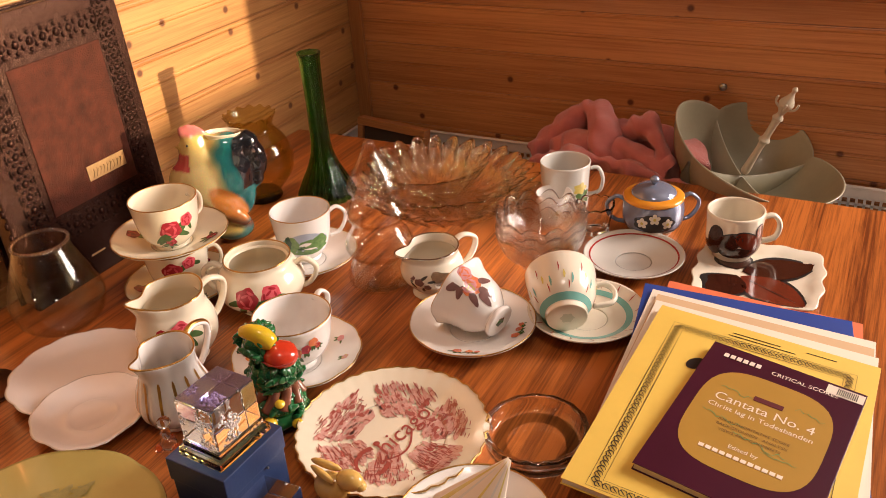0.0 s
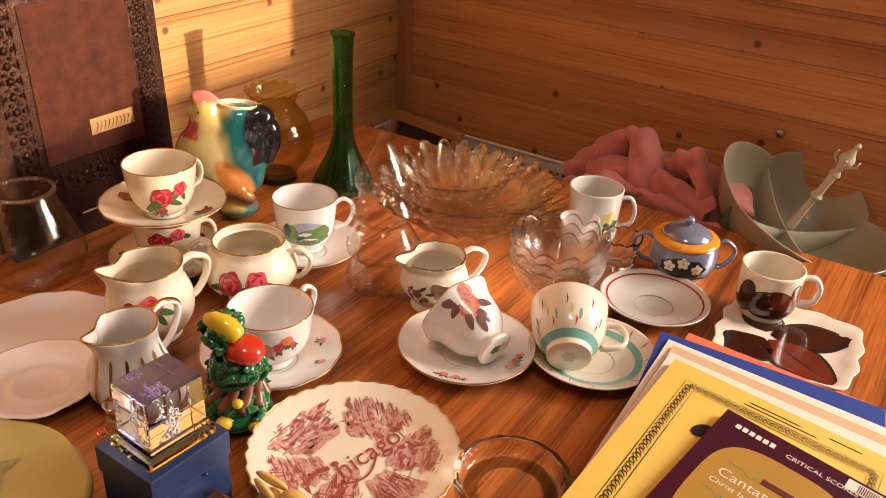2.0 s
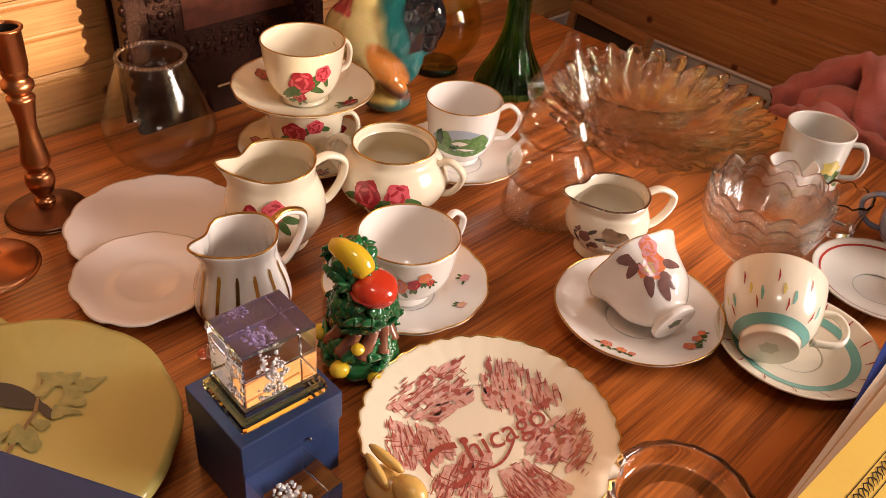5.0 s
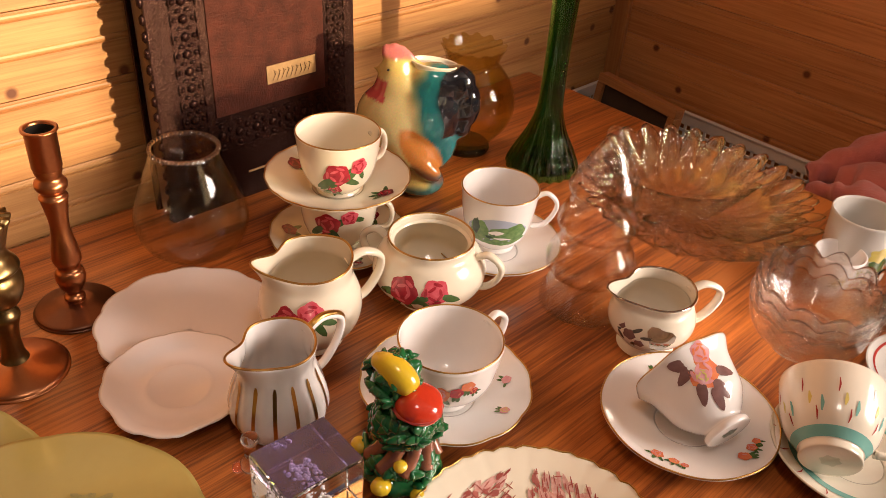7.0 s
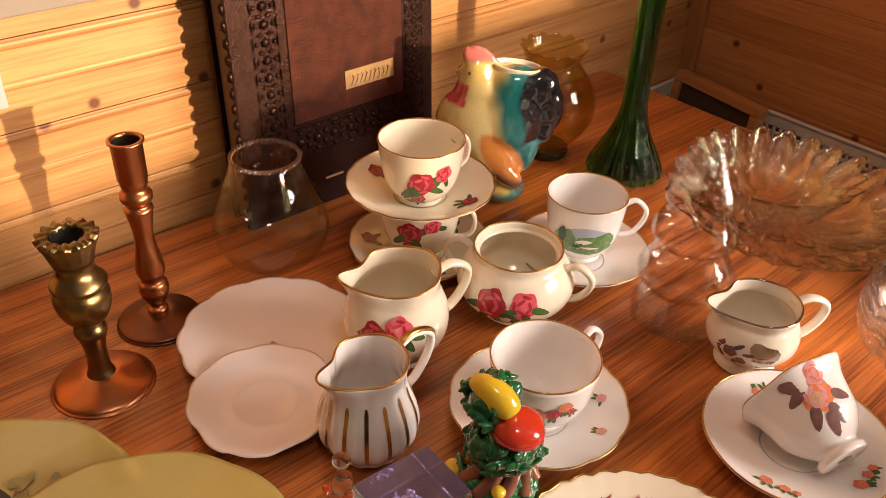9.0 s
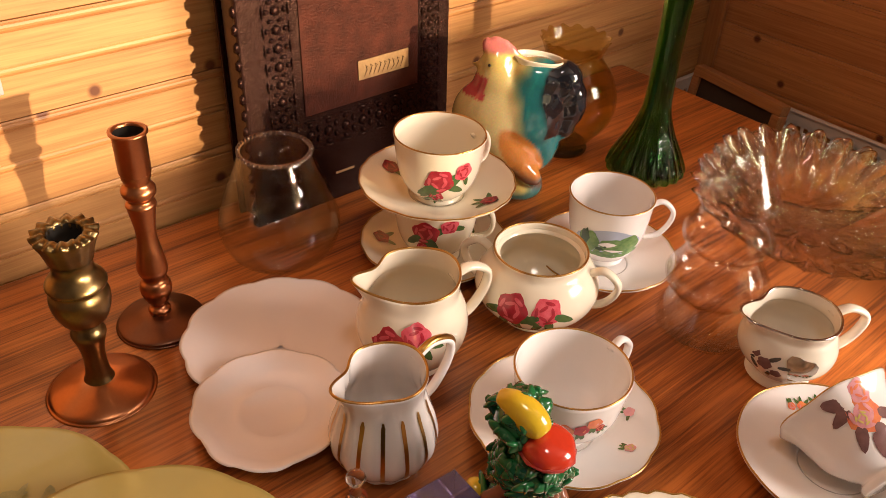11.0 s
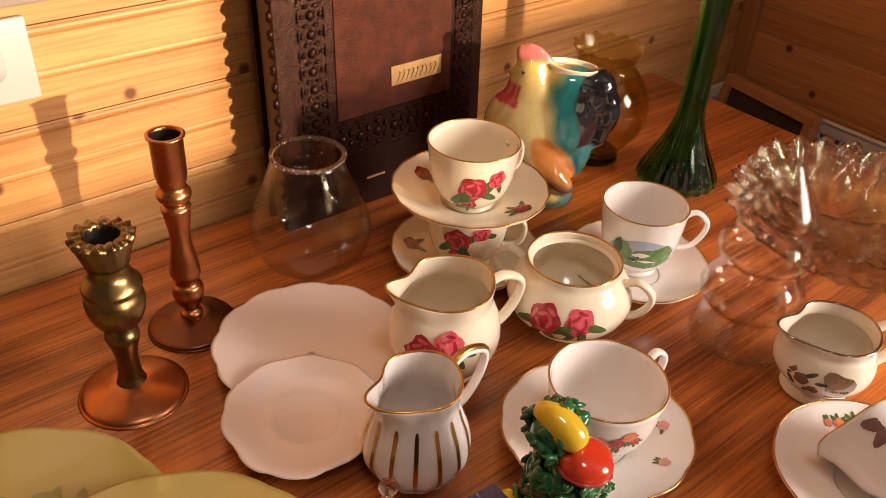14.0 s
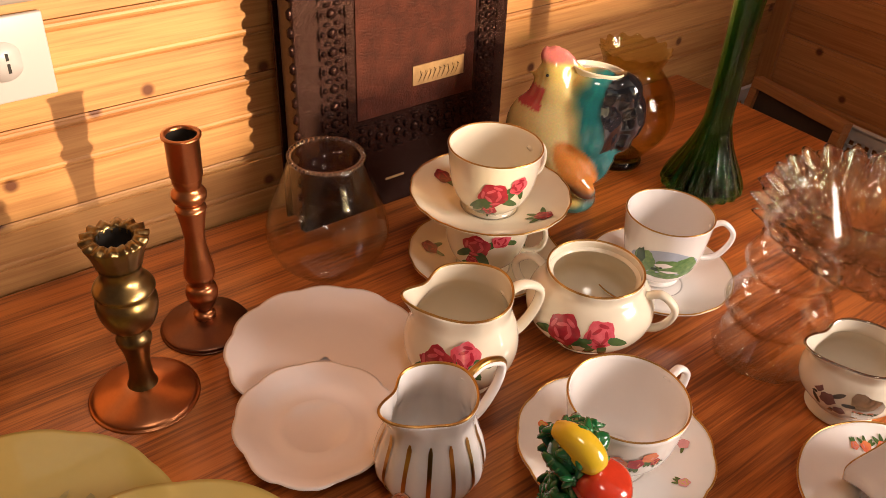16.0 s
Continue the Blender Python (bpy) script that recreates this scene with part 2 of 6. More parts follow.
SAGE = mat("sage_enamel", (0.34, 0.31, 0.21), 0.4, var=0.2, scale=18, coat=0.15)
BROWNGLAZE = mat("dark_brown_glaze", (0.055, 0.014, 0.008), 0.14, coat=0.6, var=0.5, scale=40)
RUSTGLAZE = mat("rust_brown_glaze", (0.20, 0.035, 0.016), 0.14, coat=0.6, var=0.5, scale=40)
LUSTRE = mat("grey_blue_lustre", (0.26, 0.30, 0.42), 0.16, 0.35, coat=0.6, var=0.25, scale=25)
ORANGEGL = mat("orange_lustre", (0.80, 0.32, 0.03), 0.18, coat=0.6, var=0.2, scale=25)
OLIVEPLATE = mat("yellow_green_glaze", (0.46, 0.38, 0.12), 0.22, coat=0.4, var=0.12, scale=14)
VEGGREEN = mat("green_leaf_glaze", (0.015, 0.16, 0.045), 0.14, coat=0.7, var=0.5, scale=40)
VEGYELLOW = mat("yellow_glaze", (0.78, 0.53, 0.03), 0.14, coat=0.7, var=0.2, scale=40)
VEGRED = mat("red_glaze", (0.68, 0.05, 0.02), 0.14, coat=0.7, var=0.3, scale=40)
VEGBROWN = mat("brown_glaze", (0.30, 0.11, 0.06), 0.2, coat=0.6, var=0.4, scale=60)
YELLOWANIMAL = mat("yellow_ochre_glaze", (0.80, 0.50, 0.14), 0.22, coat=0.5, var=0.2, scale=60)
BLACKM = mat("black_metal", (0.01, 0.01, 0.01), 0.35)
OUTLETM = mat("outlet_plastic", (0.44, 0.40, 0.39), 0.35)
SLOT = mat("slot_dark", (0.015, 0.012, 0.01), 0.6)
STEEL = mat("steel", (0.4, 0.38, 0.36), 0.3, 1.0)


# ---- building helpers ----

def part(name, bm, material, parent=None, label="", smooth=True, loc=None):
    me = bpy.data.meshes.new(name)
    bm.normal_update()
    bm.to_mesh(me)
    bm.free()
    me.materials.append(material)
    if smooth:
        me.shade_smooth()
    ob = new(name, me)
    if "glass" in material.name or "crystal" in material.name:
        ob.visible_shadow = material is GREENGLASS
    if parent is not None:
        ob.parent = parent
    if loc is not None:
        ob.location = loc
    if label:
        ob["label"] = label
    return ob


def thing(name, label, category, x, y, z=0.0, rz=0.0, group="", m=None):
    ob = new(name)
    ob.empty_display_size = 0.02
    ob.matrix_basis = m if m is not None else pose(x, y, z, 0, 0, rz)
    return tagged(ob, label, category, group)


def box(bm, x0, x1, y0, y1, z0, z1, bevel=0.0):
    v = [bm.verts.new((x, y, z)) for x in (x0, x1) for y in (y0, y1) for z in (z0, z1)]
    for q in ((0, 1, 3, 2), (4, 6, 7, 5), (0, 4, 5, 1), (2, 3, 7, 6), (0, 2, 6, 4), (1, 5, 7, 3)):
        bm.faces.new([v[i] for i in q])
    if bevel:
        es = list({e for w in v for e in w.link_edges})
        bmesh.ops.bevel(bm, geom=es, offset=bevel, segments=2, affect="EDGES", profile=0.5)
    return bm


def boxed(*a):
    return box(bmesh.new(), *a)


def smooth_profile(points, steps=5):
    """Points on a Catmull-Rom curve through (r, z) points."""
    out = []
    n = len(points)
    for i in range(n - 1):
        p0, p1, p2, p3 = points[max(i - 1, 0)], points[i], points[i + 1], points[min(i + 2, n - 1)]
        for k in range(steps):
            t = k / steps
            out.append(tuple(0.5 * (2 * b + (c - a) * t + (2 * a - 5 * b + 4 * c - d) * t * t + (3 * b - a - 3 * c + d) * t ** 3) for a, b, c, d in zip(p0, p1, p2, p3)))
    out.append(tuple(points[-1]))
    return out


def lathe(profile, seg=64, mod=None, bm=None, m=None):
    """Turns (r, z) points about z; mod(theta, r, z) may change the radius and height."""
    bm = bm or bmesh.new()
    rings = []
    for r, z in profile:
        if r < 1e-5:
            v = Vector((0, 0, z))
            rings.append([bm.verts.new(m @ v if m else v)])
            continue
        ring = []
        for k in range(seg):
            th = 2 * math.pi * k / seg
            rr, zz = mod(th, r, z) if mod else (r, z)
            v = Vector((rr * math.cos(th), rr * math.sin(th), zz))
            ring.append(bm.verts.new(m @ v if m else v))
        rings.append(ring)
    for a, b in zip(rings, rings[1:]):
        if len(a) == 1 and len(b) == 1:
            continue
        for k in range(seg):
            j = (k + 1) % seg
            if len(a) == 1:
                bm.faces.new((a[0], b[k], b[j]))
            elif len(b) == 1:
                bm.faces.new((a[k], b[0], a[j]))
            else:
                bm.faces.new((a[k], b[k], b[j], a[j]))
    bmesh.ops.recalc_face_normals(bm, faces=bm.faces[:])
    return bm


def vessel(outer, wall=0.0022, floor=0.004):
    """Closed profile of a hollow vessel from its outer (r, z) points, foot to rim."""
    top = outer[-1]
    inner = [(max(r - wall, 0.0), z) for r, z in outer if z > outer[0][1] + floor + 0.002][::-1]
    return [(0.0, outer[0][1] + 0.0006)] + list(outer) + [(top[0] - wall * 0.5, top[1] + wall * 0.35)] + inner[:] + [(0.0, outer[0][1] + floor)]


def sweep(points, radius, n=10, bm=None, flat=1.0, closed=False, squash=None):
    """A tube through points; radius is a number or one for each point; flat squashes it across its first normal."""
    bm = bm or bmesh.new()
    pts = [Vector(p) for p in points]
    rings = []
    up = None
    count = len(pts)
    for i, p in enumerate(pts):
        a, b = (pts[i - 1], pts[(i + 1) % count]) if closed else (pts[max(i - 1, 0)], pts[min(i + 1, count - 1)])
        tan = (b - a).normalized()
        if up is None:
            up = tan.orthogonal() if squash is None else Vector(squash)
        up = (up - tan * up.dot(tan)).normalized()
        side = tan.cross(up)
        r = radius[i] if isinstance(radius, (list, tuple)) else radius
        rings.append([bm.verts.new(p + r * (math.cos(2 * math.pi * k / n) * up * flat + math.sin(2 * math.pi * k / n) * side)) for k in range(n)])
    pairs = list(zip(rings, rings[1:])) + ([(rings[-1], rings[0])] if closed else [])
    for a, b in pairs:
        for k in range(n):
            j = (k + 1) % n
            bm.faces.new((a[k], a[j], b[j], b[k]))
    if not closed:
        bm.faces.new(rings[0][::-1])
        bm.faces.new(rings[-1])
    bmesh.ops.recalc_face_normals(bm, faces=bm.faces[:])
    return bm


def curve3(points, steps=6):
    return [Vector(p) for p in smooth_profile([tuple(p) for p in points], steps)]


ICO = {}


def ball(bm, c, r, sub=2, lumps=0.0, freq=30.0, m=None):
    """An ellipsoid of given half-axes, turned by m, with optional lumps."""
    if sub not in ICO:
        t_ = bmesh.new()
        bmesh.ops.create_icosphere(t_, subdivisions=sub, radius=1.0)
        t_.verts.ensure_lookup_table()
        ICO[sub] = ([v.co.copy() for v in t_.verts], [[v.index for v in f.verts] for f in t_.faces])
        t_.free()
    dirs, faces = ICO[sub]
    rx, ry, rz = r if isinstance(r, (tuple, list)) else (r, r, r)
    made = []
    c = Vector(c)
    for d in dirs:
        q = Vector((d.x * rx, d.y * ry, d.z * rz))
        if m:
            q = m @ q
        q += c
        if lumps:
            q += d * lumps * noise.noise(q * freq)
        made.append(bm.verts.new(q))
    for f in faces:
        bm.faces.new([made[i] for i in f])
    return bm


def interp(x, xs, ys):
    """Value at x of the line through (xs, ys), xs rising."""
    if x <= xs[0]:
        return ys[0]
    if x >= xs[-1]:
        return ys[-1]
    i = next(q for q, w in enumerate(xs) if w > x)
    x0, x1 = xs[i - 1], xs[i]
    return ys[i - 1] + (ys[i] - ys[i - 1]) * (x - x0) / (x1 - x0)


def rim_ring(r, z, seg=72, mod=None, thick=0.0006):
    pts = []
    for k in range(seg):
        th = 2 * math.pi * k / seg
        rr, zz = mod(th, r, z) if mod else (r, z)
        pts.append((rr * math.cos(th), rr * math.sin(th), zz))
    return sweep(pts, thick, 6, closed=True)


LAYER = [0]


def layer():
    LAYER[0] = LAYER[0] % 24 + 1
    return LAYER[0]


def on_wall(outer, theta, z0, lift=0.0003, mod=None):
    """Maps (u, v) metres to the outside of a turned vessel, at an angle (degrees) and height."""
    zs = [p[1] for p in outer]
    rs = [p[0] for p in outer]

    def f(u, v):
        z = z0 + v
        r = (interp(z, zs, rs)) + lift
        th = radians(theta) + u / max(r, 0.01)
        if mod:
            r, z = mod(th, r, z)
        return Vector((r * math.cos(th), r * math.sin(th), z))
    return f


def on_dish(top, cx, cy, rot=0.0, lift=0.0004):
    """Maps (u, v) to the upper face of a dish given by (r, z) points with r rising."""
    rs = [p[0] for p in top]
    zs = [p[1] for p in top]
    c, s = math.cos(radians(rot)), math.sin(radians(rot))

    def f(u, v):
        x, y = cx + c * u - s * v, cy + s * u + c * v
        return Vector((x, y, (interp(math.hypot(x, y), rs, zs)) + lift))
    return f


def blob(bm, f, u, v, ru, rv=None, rot=0.0, wob=0.0, lobes=5, seg=14, ph=0.0, rings=3):
    """A filled patch on a mapped surface."""
    rv = rv or ru
    f = lifted(f, layer() * 0.000012)
    c, s = math.cos(radians(rot)), math.sin(radians(rot))
    mid = bm.verts.new(f(u, v))
    last = None
    for q in range(1, rings + 1):
        ring = []
        for k in range(seg):
            a = 2 * math.pi * k / seg
            w = (1 + wob * math.cos(lobes * a + ph)) * q / rings
            x, y = ru * w * math.cos(a), rv * w * math.sin(a)
            ring.append(bm.verts.new(f(u + c * x - s * y, v + s * x + c * y)))
        for k in range(seg):
            j = (k + 1) % seg
            if last is None:
                bm.faces.new((mid, ring[k], ring[j]))
            else:
                bm.faces.new((last[k], ring[k], ring[j], last[j]))
        last = ring
    return bm


def stroke(bm, f, pts, w):
    """A painted line on a mapped surface; it narrows at its ends."""
    p = [Vector((*q, 0)) for q in pts]
    f = lifted(f, layer() * 0.000012)
    rows = []
    for i, q in enumerate(p):
        d = (p[min(i + 1, len(p) - 1)] - p[max(i - 1, 0)]).normalized()
        nrm = Vector((-d.y, d.x, 0))
        ww = w * (0.4 if i in (0, len(p) - 1) else 1.0) / 2
        rows.append((bm.verts.new(f(*(q + nrm * ww)[:2])), bm.verts.new(f(*(q - nrm * ww)[:2]))))
    for a, b in zip(rows, rows[1:]):
        bm.faces.new((a[0], a[1], b[1], b[0]))
    return bm


def lifted(f, d):
    """The same mapping a little further off its surface, so that prints lie over one another."""
    def g(u, v):
        p = f(u, v)
        e = 0.0004
        nrm = (f(u + e, v) - p).cross(f(u, v + e) - p)
        if nrm.length < 1e-12:
            return p
        return p + nrm.normalized() * d
    return g


def rose(parent, f, u, v, r, main=None, inner=None, leaves=True, seed=1):
    """A printed rose: dark outer bloom, petals in two tones, leaves."""
    rnd = random.Random(seed)
    if leaves:
        bm = bmesh.new()
        for k in range(4):
            a = rnd.uniform(200, 340)
            blob(bm, f, u + 1.25 * r * math.cos(radians(a)), v + 1.2 * r * math.sin(radians(a)), 0.75 * r, 0.3 * r, a, 0.08, 3, 10)
        part("leaf_print", bm, LEAF, parent)
    part("bloom_print", blob(bmesh.new(), lifted(f, 0.0002), u, v, r, r * 0.95, rnd.uniform(0, 90), 0.09, 5, 20), main or REDROSE, parent)
    bm = bmesh.new()
    g = lifted(f, 0.0004)
    for k in range(7):
        a = k * 52 + rnd.uniform(0, 30)
        d = r * (0.68 if k % 2 else 0.4)
        blob(bm, g, u + d * math.cos(radians(a)), v + d * math.sin(radians(a)), 0.3 * r, 0.13 * r, a + 90, 0.15, 2, 10, rings=2)
    part("petal_print", bm, inner or PINKROSE, parent)


# ---- turned tableware ----
CUP = [(0.021, 0.0), (0.0225, 0.0015), (0.021, 0.005), (0.0255, 0.009), (0.0325, 0.018), (0.0375, 0.032), (0.0402, 0.048), (0.0420, 0.064), (0.0430, 0.070)]
BOWLCUP = [(0.020, 0.0), (0.0215, 0.0015), (0.020, 0.006), (0.023, 0.010), (0.033, 0.018), (0.0395, 0.030), (0.0425, 0.045), (0.0455, 0.064)]


def scaled(profile, fr, fz):
    return [(r * fr, z * fz) for r, z in profile]


def handle_pts(r, z0, z1, out, kind=0):
    if kind == 1:
        return curve3([(r - 0.002, 0, z1), (r + out * 0.45, 0, z1 + 0.006), (r + out, 0, z1 - 0.004), (r + out * 0.95, 0, (z0 + z1) / 2), (r + out * 0.5, 0, z0 + 0.004), (r - 0.004, 0, z0)])
    return curve3([(r - 0.003, 0, z1), (r + out * 0.6, 0, z1 + 0.002), (r + out, 0, (z0 + z1) / 2 + 0.006), (r + out * 0.75, 0, z0 + 0.006), (r - 0.006, 0, z0)])


def cup(name, label, x, y, z, outer, material, handle=None, hang=0.0, gold=GOLD, ripple=0.0, lobes=12, kind=0, hr=0.0026, m=None, group="", wall=0.0022):
    c = thing(name, label, name.replace("_", " ").split(" ")[-1], x, y, z, hang, group, m)
    out = smooth_profile(outer, 4)
    top = outer[-1][1]
    md = (lambda th, r, zz: (r * (1 + ripple * math.cos(lobes * th) * (zz / top) ** 2), zz + ripple * 0.25 * r * math.cos(lobes * th) * (zz / top) ** 4)) if ripple else None
    part("bowl", lathe(vessel(out, wall), 72, md), material, c)
    if gold:
        part("gilt_rim", rim_ring(outer[-1][0] - 0.001, top + 0.0006, mod=md, thick=0.0008), gold, c, "worn metallic rim line")
    if handle:
        z0, z1, o = handle
        rr = (interp((z0 + z1) / 2, [p[1] for p in out], [p[0] for p in out]))
        r1 = (interp(z1, [p[1] for p in out], [p[0] for p in out]))
        part("handle", sweep(handle_pts(r1, z0, z1, o + rr - r1 if kind == 0 else o, kind), hr, 10, flat=1.5, squash=(0, 1, 0)), material, c)
    return c, out, md


DISH = [(0.024, 0.0), (0.026, 0.001), (0.0255, 0.003), (0.040, 0.0055), (0.058, 0.011), (0.0740, 0.0185)]


def dish_top(outer, wall=0.0022, floor=0.0045):
    return [(0.0, floor)] + [(r, z + wall) for r, z in outer if z + wall > floor]


def saucer(name, label, x, y, z, outer, material, gold=GOLD, ripple=0.0, lobes=14, rz=0.0, m=None, group="", well=0.0, wall=0.0022, cat="saucer"):
    s = thing(name, label, cat, x, y, z, rz, group, m)
    out = smooth_profile(outer, 4)
    big = outer[-1][0]
    md = (lambda th, r, zz: (r * (1 + ripple * (abs(math.cos(lobes * th / 2)) - 0.6) * (r / big) ** 3), zz)) if ripple else None
    top = [(r, zz + wall) for r, zz in out if r > outer[2][0]]
    floor = outer[0][1] + 0.0045
    inner = [(r, max(zz, floor)) for r, zz in top][::-1]
    prof = [(0.0, 0.001)] + out + [(big + 0.0006, outer[-1][1] + wall * 0.6)] + inner
    if well:
        prof += [(well + 0.003, floor), (well, floor + 0.0012), (well - 0.003, floor - 0.0008)]
    prof += [(0.0, floor - (0.0008 if well else 0.0))]
    part("dish", lathe(prof, 96, md), material, s)
    if gold:
        part("gilt_rim", rim_ring(big, outer[-1][1] + wall, 96, md, 0.0008), gold, s, "worn metallic rim line")
    return s, inner[::-1], md


# ---- the room ----
def shell(name, x0, x1, y0, y1, z0, z1, material, label):
    return tagged(part(name, boxed(x0, x1, y0, y1, z0, z1), material, smooth=False), label, "wall" if "wall" in name else name, kind="structure")


shell("floor", -0.3, 3.0, -3.3, 1.6, -0.80, -0.75, FLOORM, "brown wooden floor under the table")
shell("ceiling", -0.3, 3.0, -3.3, 1.6, 1.70, 1.75, CEIL, "plain painted ceiling")
left = shell("wall_left", -0.12, -0.012, -3.2, 0.0, -0.75, 1.70, PINE_Y, "knotty pine panelled wall with beaded boards")
back = shell("wall_back", -0.12, 1.15, 0.012, 0.13, -0.75, 1.70, PINE_X, "knotty pine panelled wall with beaded boards")
shell("wall_front", -0.12, 2.6, -3.3, -3.2, -0.75, 1.70, PLASTER, "plain plaster wall behind the camera")
# two unseen walls, added to bound the window light past the back wall
shell("wall_far", 1.15, 2.6, 1.5, 1.6, -0.75, 1.70, PLASTER, "unseen plain plaster wall added beyond the end of the panelled wall")
shell("wall_return", 1.02, 1.15, 0.13, 1.5, -0.75, 1.70, PLASTER, "unseen plain plaster wall added beyond the end of the panelled wall")
# unseen wall, added so its stepped opening cuts the sun at two heights
right = new("wall_right")
tagged(right, "unseen plaster wall added with a stepped opening that shapes the sunlight", "wall", kind="structure")
SUN_CUT, LOW_SUN_CUT = 0.445, 0.385
for a in ((2.5, 2.6, -3.2, -0.75, -0.75, 1.70), (2.5, 2.6, 1.1, 1.5, -0.75, 1.70), (2.5, 2.6, -0.16, 1.1, -0.75, SUN_CUT), (2.5, 2.6, -0.75, -0.16, -0.75, LOW_SUN_CUT), (2.5, 2.6, -0.75, 1.1, 1.45, 1.70)):
    part("wall_panel", boxed(*a), PLASTER, right, smooth=False)


def plank(length, high, bead=0.0041):
    """A beaded board along x, its face towards -y, with a bead along its middle and one edge."""
    bm = bmesh.new()
    prof = [(0.0, 0.006), (0.0, 0.0015), (0.001, 0.0)]
    for c in (0.5 * high, high - bead - 0.002):
        prof += [(c - bead, 0.0), (c - bead + 0.0008, 0.0016), (c - bead * 0.55, 0.0006), (c, 0.0002), (c + bead * 0.55, 0.0006), (c + bead - 0.0008, 0.0016), (c + bead, 0.0)]
    prof += [(high - 0.0006, 0.0008), (high - 0.0004, 0.006)]
    rows = [(bm.verts.new((0, d, z)), bm.verts.new((length, d, z))) for z, d in prof]
    for a, b in zip(rows, rows[1:]):
        bm.faces.new((a[0], b[0], b[1], a[1]))
    bmesh.ops.recalc_face_normals(bm, faces=bm.faces[:])
    for f in bm.faces:
        if f.normal.y > 0:
            f.normal_flip()
    me = bpy.data.meshes.new("board")
    bm.to_mesh(me)
    bm.free()
    return me


BOARD = 0.0862
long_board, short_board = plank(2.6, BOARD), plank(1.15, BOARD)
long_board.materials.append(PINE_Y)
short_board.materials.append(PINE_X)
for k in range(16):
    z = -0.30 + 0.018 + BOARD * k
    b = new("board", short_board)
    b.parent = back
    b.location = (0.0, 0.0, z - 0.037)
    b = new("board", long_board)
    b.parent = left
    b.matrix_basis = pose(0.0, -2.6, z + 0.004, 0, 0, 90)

tagged(part("trim_corner", boxed(0.0, 0.028, -0.012, 0.0, -0.3, 1.70, 0.002), PINE_Z, smooth=False), "vertical pine strip covering the wall corner", "trim", kind="structure")
tagged(part("trim_casing", boxed(-0.002, 0.012, -2.4, -0.93, 0.260, 0.42, 0.002), PLASTER, smooth=False), "white painted horizontal board on the pine wall", "trim", kind="structure")

# wall outlet
o = thing("wall_outlet", "white plastic double outlet plate on the pine wall", "outlet", 0.002, -1.158, 0.215)
part("plate", boxed(0.0, 0.005, -0.057, 0.057, -0.035, 0.035, 0.0015), OUTLETM, o)
for dy in (-0.02, 0.02):
    bm = bmesh.new()
    lathe([(0.0, 0.0), (0.0165, 0.0), (0.0165, 0.0012), (0.0, 0.0014)], 32, lambda th, r, z: (min(r, 0.0145 / max(abs(math.sin(th)), 0.3)), z), bm, pose(0.005, dy, 0, 0, 90, 0))
    r = part("receptacle", bm, OUTLETM, o)
    for sy, sz, hy, hz in ((-0.006, 0.004, 0.004, 0.0012), (0.0035, 0.004, 0.003, 0.0012), (-0.001, -0.006, 0.0024, 0.0024)):
        part("slot", boxed(0.0058, 0.0066, dy + sz - hz, dy + sz + hz, sy - hy, sy + hy), SLOT, r, smooth=False)

n = thing("nail", "small steel nail head in the back wall", "nail", 0.760, 0.0, 0.083)
part("head", lathe([(0, 0.0), (0.006, 0.0005), (0.007, -0.004), (0.003, -0.006), (0.003, -0.012)], 16, None, None, pose(0, -0.008, 0, 90, 0, 0)), STEEL, n)

# table
t = thing("table", "large orange-brown oak table top with straight grain", "table", 0, 0)
part("tabletop", boxed(0.006, 1.75, -1.75, -0.235, -0.03, 0.0, 0.003), OAK, t, smooth=False)
for x, y in ((0.1, -0.33), (1.6, -0.33), (0.1, -1.65), (1.6, -1.65)):
    part("leg", boxed(x - 0.035, x + 0.035, y - 0.035, y + 0.035, -0.75, -0.03, 0.004), OAK, t, smooth=False)

# bench with baskets behind the table
b = thing("bench", "low wooden bench behind the table", "bench", 0, 0)
part("bench_top", boxed(0.0, 1.14, -0.228, -0.014, -0.26, -0.24, 0.002), PINE_X, b, smooth=False)
for x in (0.05, 1.08):
    part("bench_leg", boxed(x - 0.02, x + 0.02, -0.2, -0.03, -0.75, -0.26), PINE_X, b, smooth=False)


